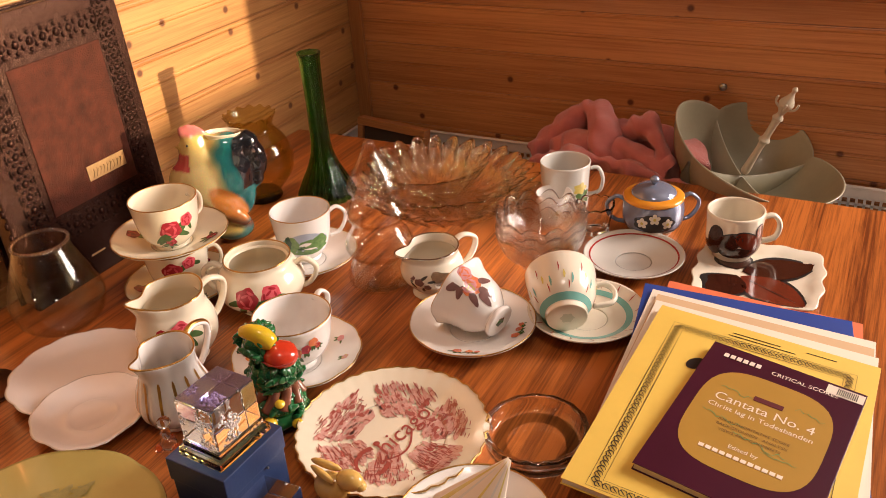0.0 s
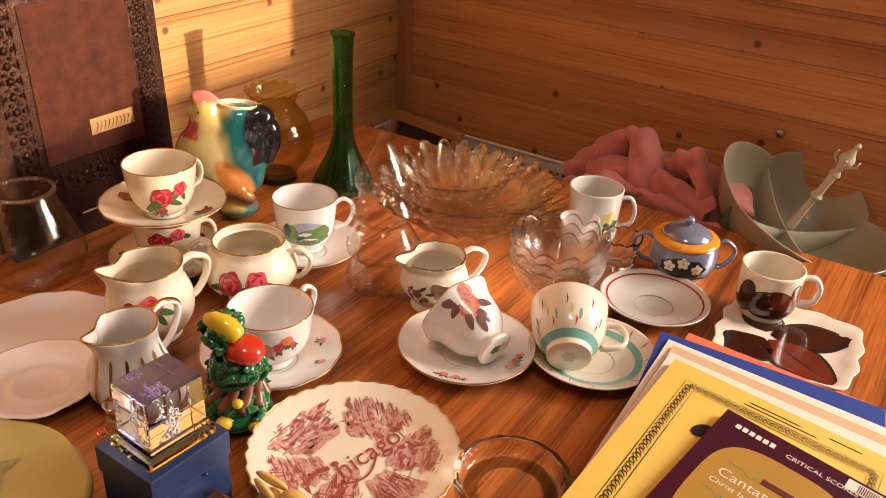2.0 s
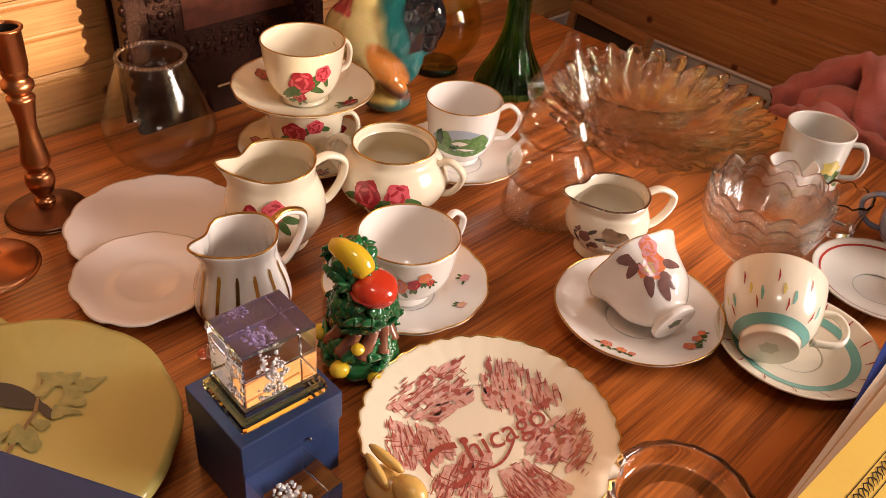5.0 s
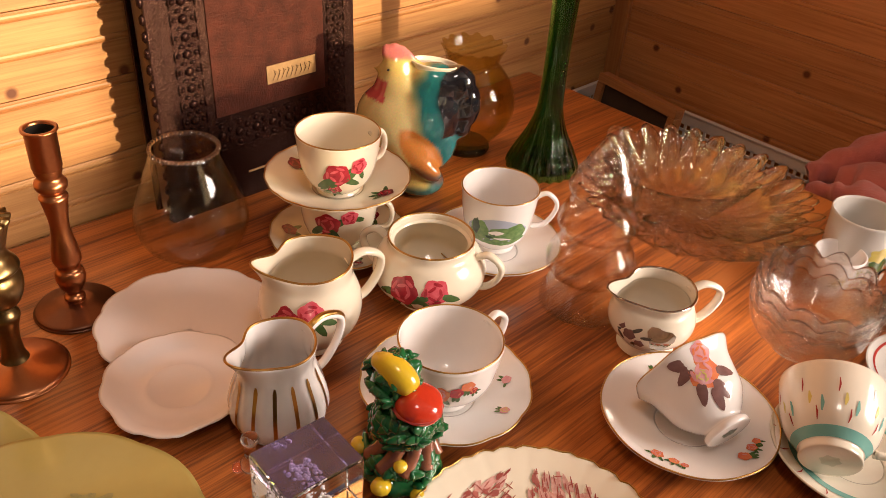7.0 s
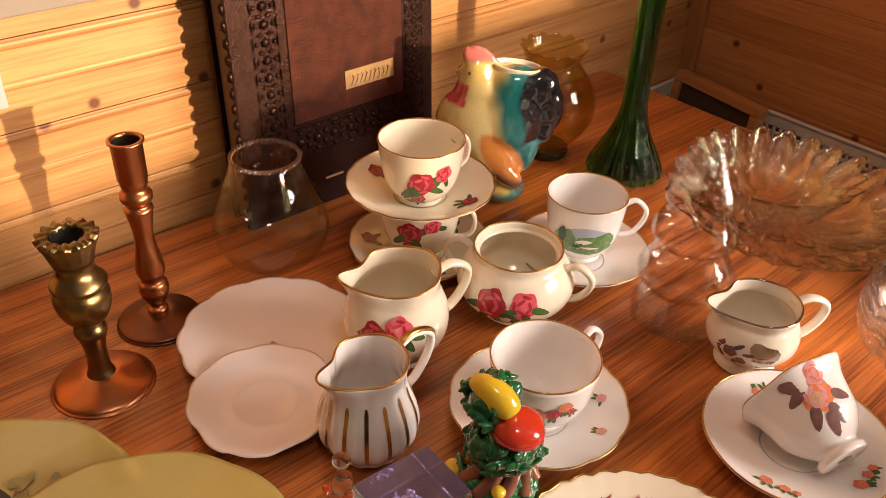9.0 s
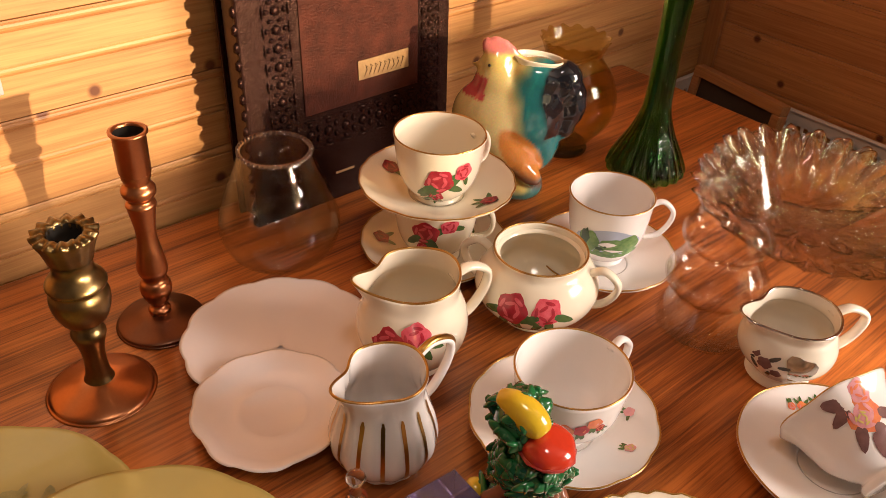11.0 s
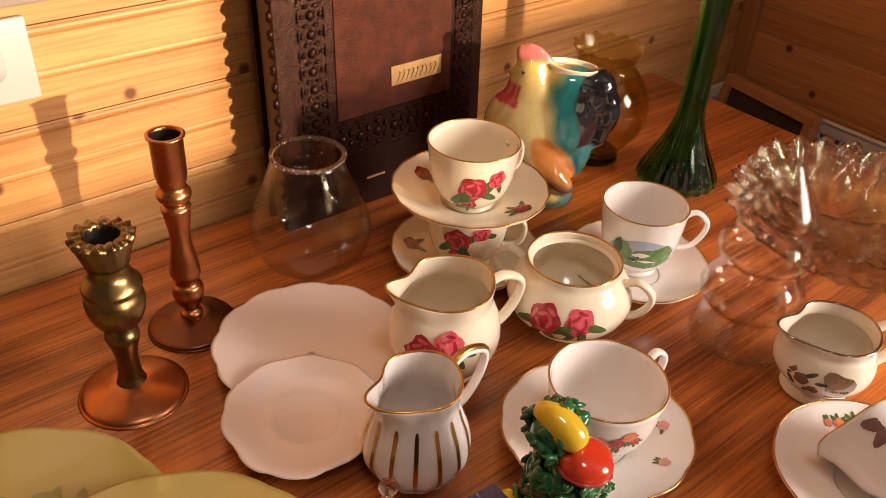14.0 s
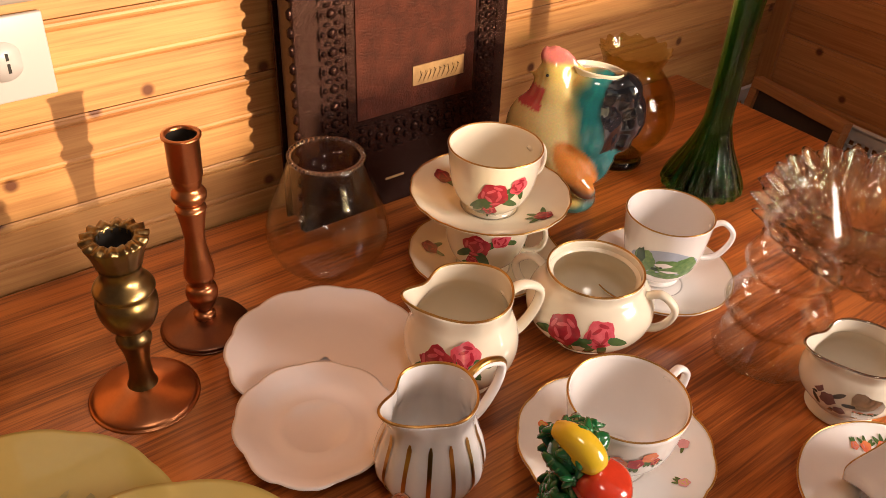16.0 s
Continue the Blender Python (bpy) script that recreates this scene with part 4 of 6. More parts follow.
# ---- snack tray with two lobes ----
def snack_tray():
    k = thing("snack_tray", "pale pink scalloped china snack tray with a cup ring", "tray", 0, 0)

    def lobe(bm, cx, cy, r, z, well, lobes, tab=None):
        def md(th, rr, zz):
            w = (rr / r) ** 3
            d = 1 + 0.035 * (abs(math.cos(lobes * th / 2)) - 0.5) * w
            if tab is not None:
                e = (th - radians(tab) + math.pi) % (2 * math.pi) - math.pi
                d += 0.10 * w * max(0.0, math.cos(min(abs(e) * 2.4, math.pi / 2))) * (1.0 if abs(e) > 0.22 else 0.8)
            return rr * d, zz
        pf = [(0.0, 0.001), (r * 0.55, 0.001), (r * 0.8, 0.004), (r, 0.013), (r + 0.0008, 0.0145), (r - 0.002, 0.0148), (r * 0.8, 0.0072), (r * 0.62, 0.0045)]
        if well:
            pf += [(well + 0.003, 0.0042), (well, 0.0058), (well - 0.003, 0.0036)]
        pf += [(0.0, 0.0036)]
        lathe(smooth_profile(pf[:3], 3)[:-1] + pf[2:], 96, md, bm, Matrix.Translation((cx, cy, z)))
        return md
    bm = bmesh.new()
    m1 = lobe(bm, 0.2409, -0.9903, 0.082, 0.0, 0.0, 12)
    gone = [f_ for f_ in bm.faces if math.hypot(f_.calc_center_median().x - 0.3073, f_.calc_center_median().y + 1.039) < 0.0605]
    bmesh.ops.delete(bm, geom=gone, context="FACES")
    part("plate_lobe", bm, PINKW, k)
    bm = bmesh.new()
    m2 = lobe(bm, 0.3073, -1.0390, 0.062, 0.0012, 0.027, 10, -45)
    part("cup_lobe", bm, PINKW, k)


snack_tray()

# white jug with gilt stripes
STRIPE = [(0.028, 0.0), (0.0300, 0.002), (0.0305, 0.006), (0.0375, 0.014), (0.0405, 0.026), (0.0375, 0.044), (0.0320, 0.060), (0.0300, 0.072), (0.0320, 0.085)]
k, out, md = jug("striped_jug", "white china jug with worn gilt stripes and handle", 0.3916, -0.9951, STRIPE, WHITE, 0.014, 0.007, -86, (0.034, 0.080, 0.036), GOLD, hr=0.0028, dip=0.002, flutes=14, flute=0.018)
bm = bmesh.new()
for q in range(14):
    f = on_wall(out, 360 / 14 * (q + 0.5), 0.0, 0.0006, md)
    stroke(bm, f, [(0.0, 0.006 + 0.060 * i / 14) for i in range(15)], 0.0032)
part("gilt_stripe", bm, GOLD, k)
bm = sweep([p_ + Vector((0, 0, 0.0012)) for p_ in handle_pts(0.0320, 0.034, 0.080, 0.036, 1)[2:16]], 0.0032, 10, flat=1.0)
bmesh.ops.transform(bm, matrix=pose(0, 0, 0, 0, 0, 94), verts=bm.verts[:])
part("gilt_handle_back", bm, GOLD, k)

# white jug with silver rim
k, out, md = jug("silver_rim_jug", "white china milk jug with silver rim and grey roses", 0.5314, -0.6672, [(0.024, 0.0), (0.026, 0.002), (0.022, 0.008), (0.026, 0.014), (0.0365, 0.028), (0.0385, 0.042), (0.0345, 0.056), (0.0320, 0.062), (0.0345, 0.071)], IVORY, 0.014, 0.004, -121, (0.024, 0.066, 0.030), SILVER, hr=0.0032, dip=0.003)
k.scale = (1.06, 1.06, 0.93)
f = on_wall(out, -80, 0.036)
bm = bmesh.new()
for u, v, r in ((-0.004, 0.002, 0.006), (0.006, -0.005, 0.0045), (-0.013, 0.008, 0.004)):
    blob(bm, f, u, v, r, r, 0, 0.12, 5, 14)
part("bloom_print", bm, MAUVE, k)
bm = bmesh.new()
for u, v, a in ((0.002, 0.009, 40), (-0.012, -0.004, 130), (0.012, 0.004, 10), (0.0, -0.011, 80), (-0.018, 0.003, 170)):
    blob(bm, f, u, v, 0.006, 0.002, a, 0, 3, 10)
part("leaf_print", bm, mat("grey_print", (0.10, 0.09, 0.08), 0.25, coat=0.5, var=0.4, scale=160), k)
part("silver_panel", blob(bmesh.new(), on_wall(out, -45, 0.04), 0, 0, 0.012, 0.014, 15, 0.2, 3, 16), SILVER, k)

# ---- two teacups lying on their saucers ----
RIMTILT = scaled(DISH, 1.02, 0.95)
s, top, md = saucer("rose_spray_saucer", "white china saucer with a gilt rim and peach roses", 0.6201, -0.7344, 0.0, RIMTILT, WHITE, ripple=0.008, lobes=8)
for a in (-75, 5, 140):
    f = on_dish(top, 0.056 * math.cos(radians(a)), 0.056 * math.sin(radians(a)), a + 90)
    for du, q in ((-0.008, 0), (0.006, 1), (0.015, 2)):
        rose(s, f, du, 0, 0.0055 - 0.001 * q, PEACH, PALEPINK, seed=a + q)


def lying(foot, az, elev):
    """Pose of a cup whose foot faces the given direction."""
    d = Vector((math.cos(radians(az)) * math.cos(radians(elev)), math.sin(radians(az)) * math.cos(radians(elev)), math.sin(radians(elev))))
    return Matrix.Translation(foot) @ (-d).to_track_quat("Z", "Y").to_matrix().to_4x4()


TULIP = [(0.0185, 0.0), (0.0205, 0.001), (0.0205, 0.005), (0.0175, 0.009), (0.024, 0.016), (0.0325, 0.028), (0.0360, 0.042), (0.0395, 0.056), (0.0455, 0.067)]
c, out, md = cup("rose_spray_teacup", "white teacup with a large peach rose lying on its side", 0, 0, 0, TULIP, WHITE, None, 0, ripple=0.03, lobes=6, m=lying((0.661, -0.744, 0.031), -16, -16))
best = max(range(0, 360, 5), key=lambda a: (c.matrix_basis.to_3x3() @ Vector((math.cos(radians(a)), math.sin(radians(a)), 0))).dot(Vector((0.35, -0.45, 0.82))))
f = on_wall(out, best, 0.044)
bm = bmesh.new()
for u, v, a in ((-0.015, 0.004, 200), (-0.010, -0.014, 250), (0.006, -0.017, 290), (0.017, -0.006, 340), (-0.016, 0.013, 150), (0.0, -0.022, 270)):
    blob(bm, f, u, v, 0.0085, 0.0045, a, 0.1, 3, 12)
part("leaf_print", bm, MAUVE, c)
rose(c, f, 0.0, 0.0, 0.0135, PEACH, PALEPINK, False, 5)
rose(c, f, 0.006, 0.014, 0.0085, PALEPINK, PEACH, False, 6)
rose(c, f, -0.003, -0.003, 0.0065, PALEPINK, YELLOWP, False, 8)
part("foot_mark", blob(bmesh.new(), lambda u, v: Vector((u, v, 0.0003)), 0, 0, 0.007, 0.006, 0, 0.2, 5, 16), LEAF, c)

s, top, md = saucer("teal_saucer", "ivory saucer with a teal band and red dashes", 0.7377, -0.6628, 0.0, scaled(DISH, 0.95, 0.95), IVORY, gold=None)
bm = bmesh.new()
rows = []
for q in range(73):
    a = 2 * math.pi * q / 72
    rows.append([bm.verts.new((r * math.cos(a), r * math.sin(a), (interp(r, [p_[0] for p_ in top], [p_[1] for p_ in top])) + 0.0004)) for r in (0.047, 0.051, 0.055)])
for a, b in zip(rows, rows[1:]):
    for q in range(2):
        bm.faces.new((a[q], a[q + 1], b[q + 1], b[q]))
part("teal_band", bm, TEAL, s)
for q in range(16):
    part("dash_print", stroke(bmesh.new(), on_dish(top, 0, 0, q * 22.5, 0.0008), [(0.057, 0.0), (0.063, 0.003), (0.068, 0.004)], 0.0015), REDP, s)
TEALCUP = [(0.0225, 0.0), (0.0240, 0.001), (0.0240, 0.006), (0.0255, 0.009), (0.0345, 0.022), (0.0390, 0.036), (0.0415, 0.052), (0.0425, 0.068)]
c, out, md = cup("teal_teacup", "ivory teacup with teal band and dashes lying sideways", 0, 0, 0, TEALCUP, IVORY, None, 0, gold=None, m=lying((0.731, -0.712, 0.034), -62, -17))
bm = bmesh.new()
for z0, z1 in ((0.0075, 0.0150),):
    rows = [[bm.verts.new(on_wall(out, 0, z)(0.0, 0.0).length and Vector((((interp(z, [p_[1] for p_ in out], [p_[0] for p_ in out])) + 0.0004) * math.cos(2 * math.pi * q / 60), ((interp(z, [p_[1] for p_ in out], [p_[0] for p_ in out])) + 0.0004) * math.sin(2 * math.pi * q / 60), z))) for z in np.linspace(z0, z1, 5)] for q in range(61)]
    for a, b in zip(rows, rows[1:]):
        for q in range(4):
            bm.faces.new((a[q], a[q + 1], b[q + 1], b[q]))
part("teal_band", bm, TEAL, c)
for material, step, length, lo in ((REDP, 0, 0.012, 0.040), (REDP, 15, 0.010, 0.018), (YELLOWP, 8, 0.010, 0.030), (TEAL, 22, 0.012, 0.024)):
    for q in range(9):
        f = on_wall(out, q * 40 + step, lo)
        part("dash_print", stroke(bmesh.new(), f, [(0.0, 0.0), (0.0008, length * 0.5), (0.0004, length)], 0.0016 if material is REDP else 0.003), material, c)
rt = c.matrix_basis.to_3x3()
side = max(range(0, 360, 5), key=lambda a: (rt @ Vector((math.cos(radians(a)), math.sin(radians(a)), 0))).dot(Vector((0.9, 0.43, -0.15))))
bm = sweep(handle_pts(0.040, 0.018, 0.050, 0.022), 0.003, 12, flat=1.5, squash=(0, 1, 0))
bmesh.ops.transform(bm, matrix=pose(0, 0, 0, 0, 0, side), verts=bm.verts[:])
part("handle", bm, IVORY, c)
part("foot_mark", blob(bmesh.new(), lambda u, v: Vector((u, v, 0.0003)), 0, 0, 0.008, 0.008, 0, 0.2, 6, 18), mat("grey_green_stamp", (0.5, 0.48, 0.36), 0.4), c)

# ---- souvenir plate ----
PLATE = [(0.052, 0.0), (0.054, 0.001), (0.0535, 0.003), (0.066, 0.0045), (0.080, 0.010), (0.0975, 0.0165)]
s, top, md = saucer("souvenir_plate", "cream plate with red printed city scenes and fluted edge", 0.6263, -0.9383, 0.0, PLATE, CREAM, ripple=0.035, lobes=34, cat="plate")
FLATTOP = on_dish(top, 0, 0, 80, 0.0005)
rnd = random.Random(11)
# six engraved views round the middle, each a pale ground with hatching along one way, parted by bare glaze
VIEWS = ((100, 34, 0.030, 0.081, 15), (158, 22, 0.022, 0.079, 70), (28, 34, 0.026, 0.081, 62), (-38, 27, 0.026, 0.081, 20), (-92, 22, 0.028, 0.079, 85), (-146, 26, 0.012, 0.076, 40))
pale, lines, blocks = bmesh.new(), bmesh.new(), bmesh.new()
G = lifted(FLATTOP, 0.0003)
for va, half, r0, r1, way in VIEWS:
    def inside(u, v):
        a = (math.degrees(math.atan2(v, u)) - va + 180) % 360 - 180
        wob = 4 * noise.noise(Vector((u * 60, v * 60, va)))
        return abs(a) < half + wob and r0 + 0.0006 * wob < math.hypot(u, v) < r1 + 0.0008 * wob
    for q in range(110):
        a, r = radians(va + rnd.uniform(-half, half) * 0.85), r0 + (r1 - r0) * rnd.uniform(0.12, 0.90)
        blob(pale, FLATTOP, r * math.cos(a), r * math.sin(a), rnd.uniform(0.004, 0.008), rnd.uniform(0.0014, 0.0028), way + rnd.uniform(-8, 8), 0.14, 6, 10, rnd.uniform(0, 6), 2)
    for q in range(105):
        a, r = radians(va + rnd.uniform(-half, half)), r0 + (r1 - r0) * math.sqrt(rnd.random())
        u, v = r * math.cos(a), r * math.sin(a)
        w = radians(way + (90 if q % 7 == 0 else 0) + rnd.uniform(-9, 9))
        ln = rnd.uniform(0.004, 0.013)
        pts = [(u + ln * i / 3 * math.cos(w), v + ln * i / 3 * math.sin(w)) for i in range(4)]
        if all(inside(*p_) for p_ in pts):
            stroke(lines, G, pts, rnd.uniform(0.0005, 0.0011))
    for q in range(26):
        a, r = radians(va + rnd.uniform(-half, half) * 0.8), r0 + (r1 - r0) * rnd.uniform(0.2, 0.9)
        u, v = r * math.cos(a), r * math.sin(a)
        if va in (28, -38, 100):
            blob(blocks, lifted(FLATTOP, 0.0002), u, v, rnd.uniform(0.0018, 0.0042), rnd.uniform(0.0012, 0.0030), way, 0.12, 4, 8, 0.8, 2)
        elif q % 2:
            blob(blocks, lifted(FLATTOP, 0.0002), u, v, rnd.uniform(0.0015, 0.0030), rnd.uniform(0.0010, 0.0020), way, 0.2, 5, 8, 0.8, 2)
part("pale_scene_print", pale, TRANSLIGHT, s)
part("line_print", lines, TRANSFER, s)
part("block_print", blocks, mat("mid_red_transfer_print", (0.50, 0.15, 0.12), 0.2, coat=0.5, var=0.4, scale=200), s)
bm = bmesh.new()
for i in range(9):
    x = -0.02 + 0.005 * i
    stroke(bm, lifted(FLATTOP, 0.0004), [(x * 0.6, -0.038), (x * 0.9, -0.05), (x, -0.064)], 0.0009)
blob(bm, lifted(FLATTOP, 0.0004), -0.018, 0.0065, 0.0035, 0.0035, 0, 0, 4, 12)
stroke(bm, lifted(FLATTOP, 0.0004), [(-0.036 + 0.0045 * i, -0.013 - 0.012 * math.sin(i * 0.28)) for i in range(13)], 0.0022)
stroke(bm, lifted(FLATTOP, 0.0004), [(-0.025 - 0.012 * math.sin(i * 0.45), -0.004 - 0.006 * i + 0.002 * i * i / 3) for i in range(8)], 0.0022)
part("scene_print", bm, TRANSFER, s)
slant = lambda c_: Vector((c_.x + 0.22 * c_.y, c_.y, 0))
lettering("hicago", 0.030, TRANSFER, s, pose(0, 0, 0, 0, 0, 80) @ Matrix.Translation((0.014, -0.004, top[0][1] + 0.0012)), name="plate_lettering", bend=slant)
lettering("C", 0.056, TRANSFER, s, pose(0, 0, 0, 0, 0, 80) @ Matrix.Translation((-0.046, -0.010, top[0][1] + 0.0012)), name="plate_lettering", bend=slant)
lettering("OLD WATER TOWER", 0.0042, TRANSFER, s, pose(0, 0, 0, 0, 0, 112) @ Matrix.Translation((0.0, -0.040, top[0][1] + 0.0012)), name="plate_caption")

# ---- glass ashtray ----
k = thing("glass_ashtray", "thick clear round glass ashtray", "ashtray", 0.7625, -0.8878)
part("dish", lathe([(0.0, 0.0005), (0.030, 0.0)] + smooth_profile([(0.046, 0.0), (0.050, 0.004), (0.052, 0.014), (0.0525, 0.022), (0.050, 0.0235), (0.047, 0.022), (0.0455, 0.014), (0.043, 0.009), (0.038, 0.007)], 3) + [(0.0, 0.0068)], 72, lambda th, r, z: (r * (1 + 0.012 * math.cos(16 * th) * (z > 0.002) * (r > 0.047)), z)), CRYSTAL, k)
part("maker_mark", blob(bmesh.new(), lambda u, v: Vector((u, v, -0.0002)), 0.004, -0.008, 0.006, 0.003, 29, 0, 4, 12), REDP, k)

# plate with a red line
s, top, md = saucer("red_line_saucer", "off-white saucer with a thin dark red line", 0.7516, -0.5107, 0.0, scaled(DISH, 0.89, 0.9), GREYW, gold=None, well=0.026)
rows = []
bm = bmesh.new()
for q in range(97):
    a = 2 * math.pi * q / 96
    rows.append([bm.verts.new((r * math.cos(a), r * math.sin(a), (interp(r, [p_[0] for p_ in top], [p_[1] for p_ in top])) + 0.0005)) for r in (0.0570, 0.0592)])
for a, b in zip(rows, rows[1:]):
    bm.faces.new((a[0], a[1], b[1], b[0]))
part("red_line", bm, REDP, s)

# ---- lustre sugar bowl with lid ----
k = thing("lustre_sugar_bowl", "grey-blue lustre sugar bowl with orange lid and painted flowers", "sugar bowl", 0.749, -0.4102)
LB = smooth_profile([(0.026, 0.0), (0.028, 0.002), (0.030, 0.006), (0.039, 0.016), (0.0430, 0.030), (0.0425, 0.044), (0.0405, 0.054)], 5)
part("lower_glaze", lathe([(0.0, 0.001)] + [p_ for p_ in LB if p_[1] < 0.0185], 72), GREYW, k, "pale grey lower body")
part("bowl", lathe([p_ for p_ in LB if p_[1] > 0.0175] + [(0.0375, 0.054), (0.038, 0.03), (0.0, 0.02)], 72), LUSTRE, k)
part("shoulder", lathe(smooth_profile([(0.0405, 0.0535), (0.0425, 0.056), (0.0405, 0.0595), (0.0330, 0.062), (0.030, 0.0615)], 4), 72), ORANGEGL, k, "orange lustre shoulder")
lid = part("lid", lathe(smooth_profile([(0.0312, 0.061), (0.030, 0.0645), (0.022, 0.0705), (0.010, 0.0735), (0.0, 0.074)], 4), 64), LUSTRE, k)
part("knob", lathe(smooth_profile([(0.0035, 0.073), (0.003, 0.0755), (0.0062, 0.079), (0.0062, 0.083), (0.003, 0.0862), (0.0, 0.0866)], 4), 24), LUSTRE, lid)
for a in (28, 200):
    bm = sweep(handle_pts(0.0405, 0.016, 0.050, 0.023, 1), 0.0028, 10, flat=1.5, squash=(0, 1, 0))
    bmesh.ops.transform(bm, matrix=pose(0, 0, 0, 0, 0, a), verts=bm.verts[:])
    part("handle", bm, LUSTRE, k)
f = on_wall(LB, -72, 0.036)
part("flower_ground", blob(bmesh.new(), f, 0, -0.004, 0.030, 0.0135, 0, 0.07, 7, 26), INK, k)
for u, v in ((0.0, 0.004), (-0.017, -0.003), (0.018, -0.004)):
    bm = bmesh.new()
    for q in range(5):
        a = 72 * q + 18
        blob(bm, lifted(f, 0.0003), u + 0.0045 * math.cos(radians(a)), v + 0.0045 * math.sin(radians(a)), 0.0036, 0.0030, a, 0, 3, 9, rings=2)
    part("flower_print", bm, IVORY, k)
    part("flower_eye", blob(bmesh.new(), lifted(f, 0.0006), u, v, 0.0022, 0.0022, 0, 0, 3, 8, rings=1), YELLOWP, k)


# ---- brown leaf mug and plate ----
def leaf_plate():
    k = thing("leaf_plate", "ivory rounded-square plate with large brown painted leaves", "plate", 0.908, -0.495, 0.0, 3)

    def md(th, r, z):
        c, s = abs(math.cos(th)), abs(math.sin(th))
        q = 1 / (c ** 5 + s ** 5) ** 0.2
        q *= 1 - 0.03 * math.cos(12 * th)
        return r * q, z
    part("dish", lathe([(0.0, 0.001), (0.040, 0.0), (0.044, 0.001), (0.066, 0.005), (0.0765, 0.012), (0.0775, 0.0135), (0.0755, 0.0142), (0.064, 0.0075), (0.050, 0.0055), (0.0, 0.0052)], 96, md), IVORY, k)
    f = lambda u, v: Vector((u, v, (interp(max(abs(u), abs(v)), [0, 0.050, 0.064, 0.0755], [0.0052, 0.0055, 0.0075, 0.0142])) + 0.0005))

    def leaf(u, v, length, width, rot, material, lift):
        g = lifted(f, lift)
        bm = bmesh.new()
        c, s = math.cos(radians(rot)), math.sin(radians(rot))
        rows = []
        for i in range(17):
            a = i / 16
            w = width * math.sin(math.pi * a) ** 0.75 * (1 - 0.35 * a)
            rows.append([bm.verts.new(g(u + c * a * length - s * w * q, v + s * a * length + c * w * q)) for q in (-1, -0.5, 0, 0.5, 1)])
        for r0, r1 in zip(rows, rows[1:]):
            for q in range(4):
                bm.faces.new((r0[q], r0[q + 1], r1[q + 1], r1[q]))
        part("leaf_print", bm, material, k)
    for u, v, ln, w, rot, material in ((-0.020, 0.008, 0.094, 0.034, 24, BROWNGLAZE), (-0.020, -0.004, 0.096, 0.038, -34, RUSTGLAZE), (-0.026, -0.004, 0.062, 0.036, -112, BROWNGLAZE), (-0.026, 0.012, 0.050, 0.028, 110, BROWNGLAZE)):
        leaf(u, v, ln + 0.004, w + 0.002, rot, INK, 0.0001)
        leaf(u + 0.001, v, ln, w * 0.88, rot, material, 0.0005)
    bm = bmesh.new()
    stroke(bm, lifted(f, 0.0009), [(-0.016, -0.007), (0.02, -0.031), (0.05, -0.050)], 0.0014)
    part("leaf_vein", bm, INK, k)


leaf_plate()
MUG = [(0.022, 0.0), (0.024, 0.001), (0.0255, 0.006), (0.0305, 0.014), (0.0330, 0.026), (0.0335, 0.045), (0.0345, 0.066)]
c, out, md = cup("leaf_mug", "ivory mug with large brown painted leaves, on a matching plate", 0.8659, -0.445, 0.0055, scaled(MUG, 1.07, 1.0), IVORY, (0.018, 0.054, 0.022), 22, gold=None, hr=0.0036, wall=0.003)
for q, (th, zz, a, b, rot) in enumerate(((-92, 0.034, 0.018, 0.012, 25), (-50, 0.036, 0.017, 0.012, 150), (-72, 0.018, 0.018, 0.009, 0), (-25, 0.022, 0.013, 0.011, 40), (-122, 0.038, 0.015, 0.011, 70), (-20, 0.045, 0.010, 0.009, 100), (-135, 0.02, 0.014, 0.010, 10))):
    f = on_wall(out, th - 22, zz)
    part("leaf_outline", blob(bmesh.new(), f, 0, 0, a * 1.12, b * 1.14, rot, 0.12, 2, 18), INK, c)
    part("leaf_print", blob(bmesh.new(), lifted(f, 0.0003), 0, 0, a, b, rot, 0.12, 2, 18), RUSTGLAZE if q in (1, 3, 5) else BROWNGLAZE, c)

# grey mug, small white cup, small glass
c, out, md = cup("flower_mug", "grey-white china mug with a yellow and green flower", 0.6042, -0.3714, 0.0, [(0.030, 0.0), (0.0320, 0.001), (0.0335, 0.006), (0.0355, 0.03), (0.0368, 0.055), (0.0380, 0.0725)], GREYW, (0.018, 0.060, 0.020), 18, gold=None, hr=0.003)
f = on_wall(out, -32 - 18, 0.036)
part("leaf_print", blob(bmesh.new(), f, 0.006, -0.010, 0.012, 0.012, 20, 0.25, 5, 20), LEAF, c)
part("flower_print", blob(bmesh.new(), lifted(f, 0.0003), 0.0, 0.004, 0.011, 0.009, 0, 0.2, 5, 20), YELLOWP, c)
c, out, md = cup("small_flower_cup", "tiny white china cup with a small yellow flower", 0.6075, -0.4274, 0.0, [(0.016, 0.0), (0.0180, 0.001), (0.0195, 0.008), (0.0230, 0.025), (0.0270, 0.046)], WHITE, None, 0, gold=None)
f = on_wall(out, -60, 0.024)
rose(c, f, 0.004, 0.0, 0.006, YELLOWP, PALEPINK, seed=4)


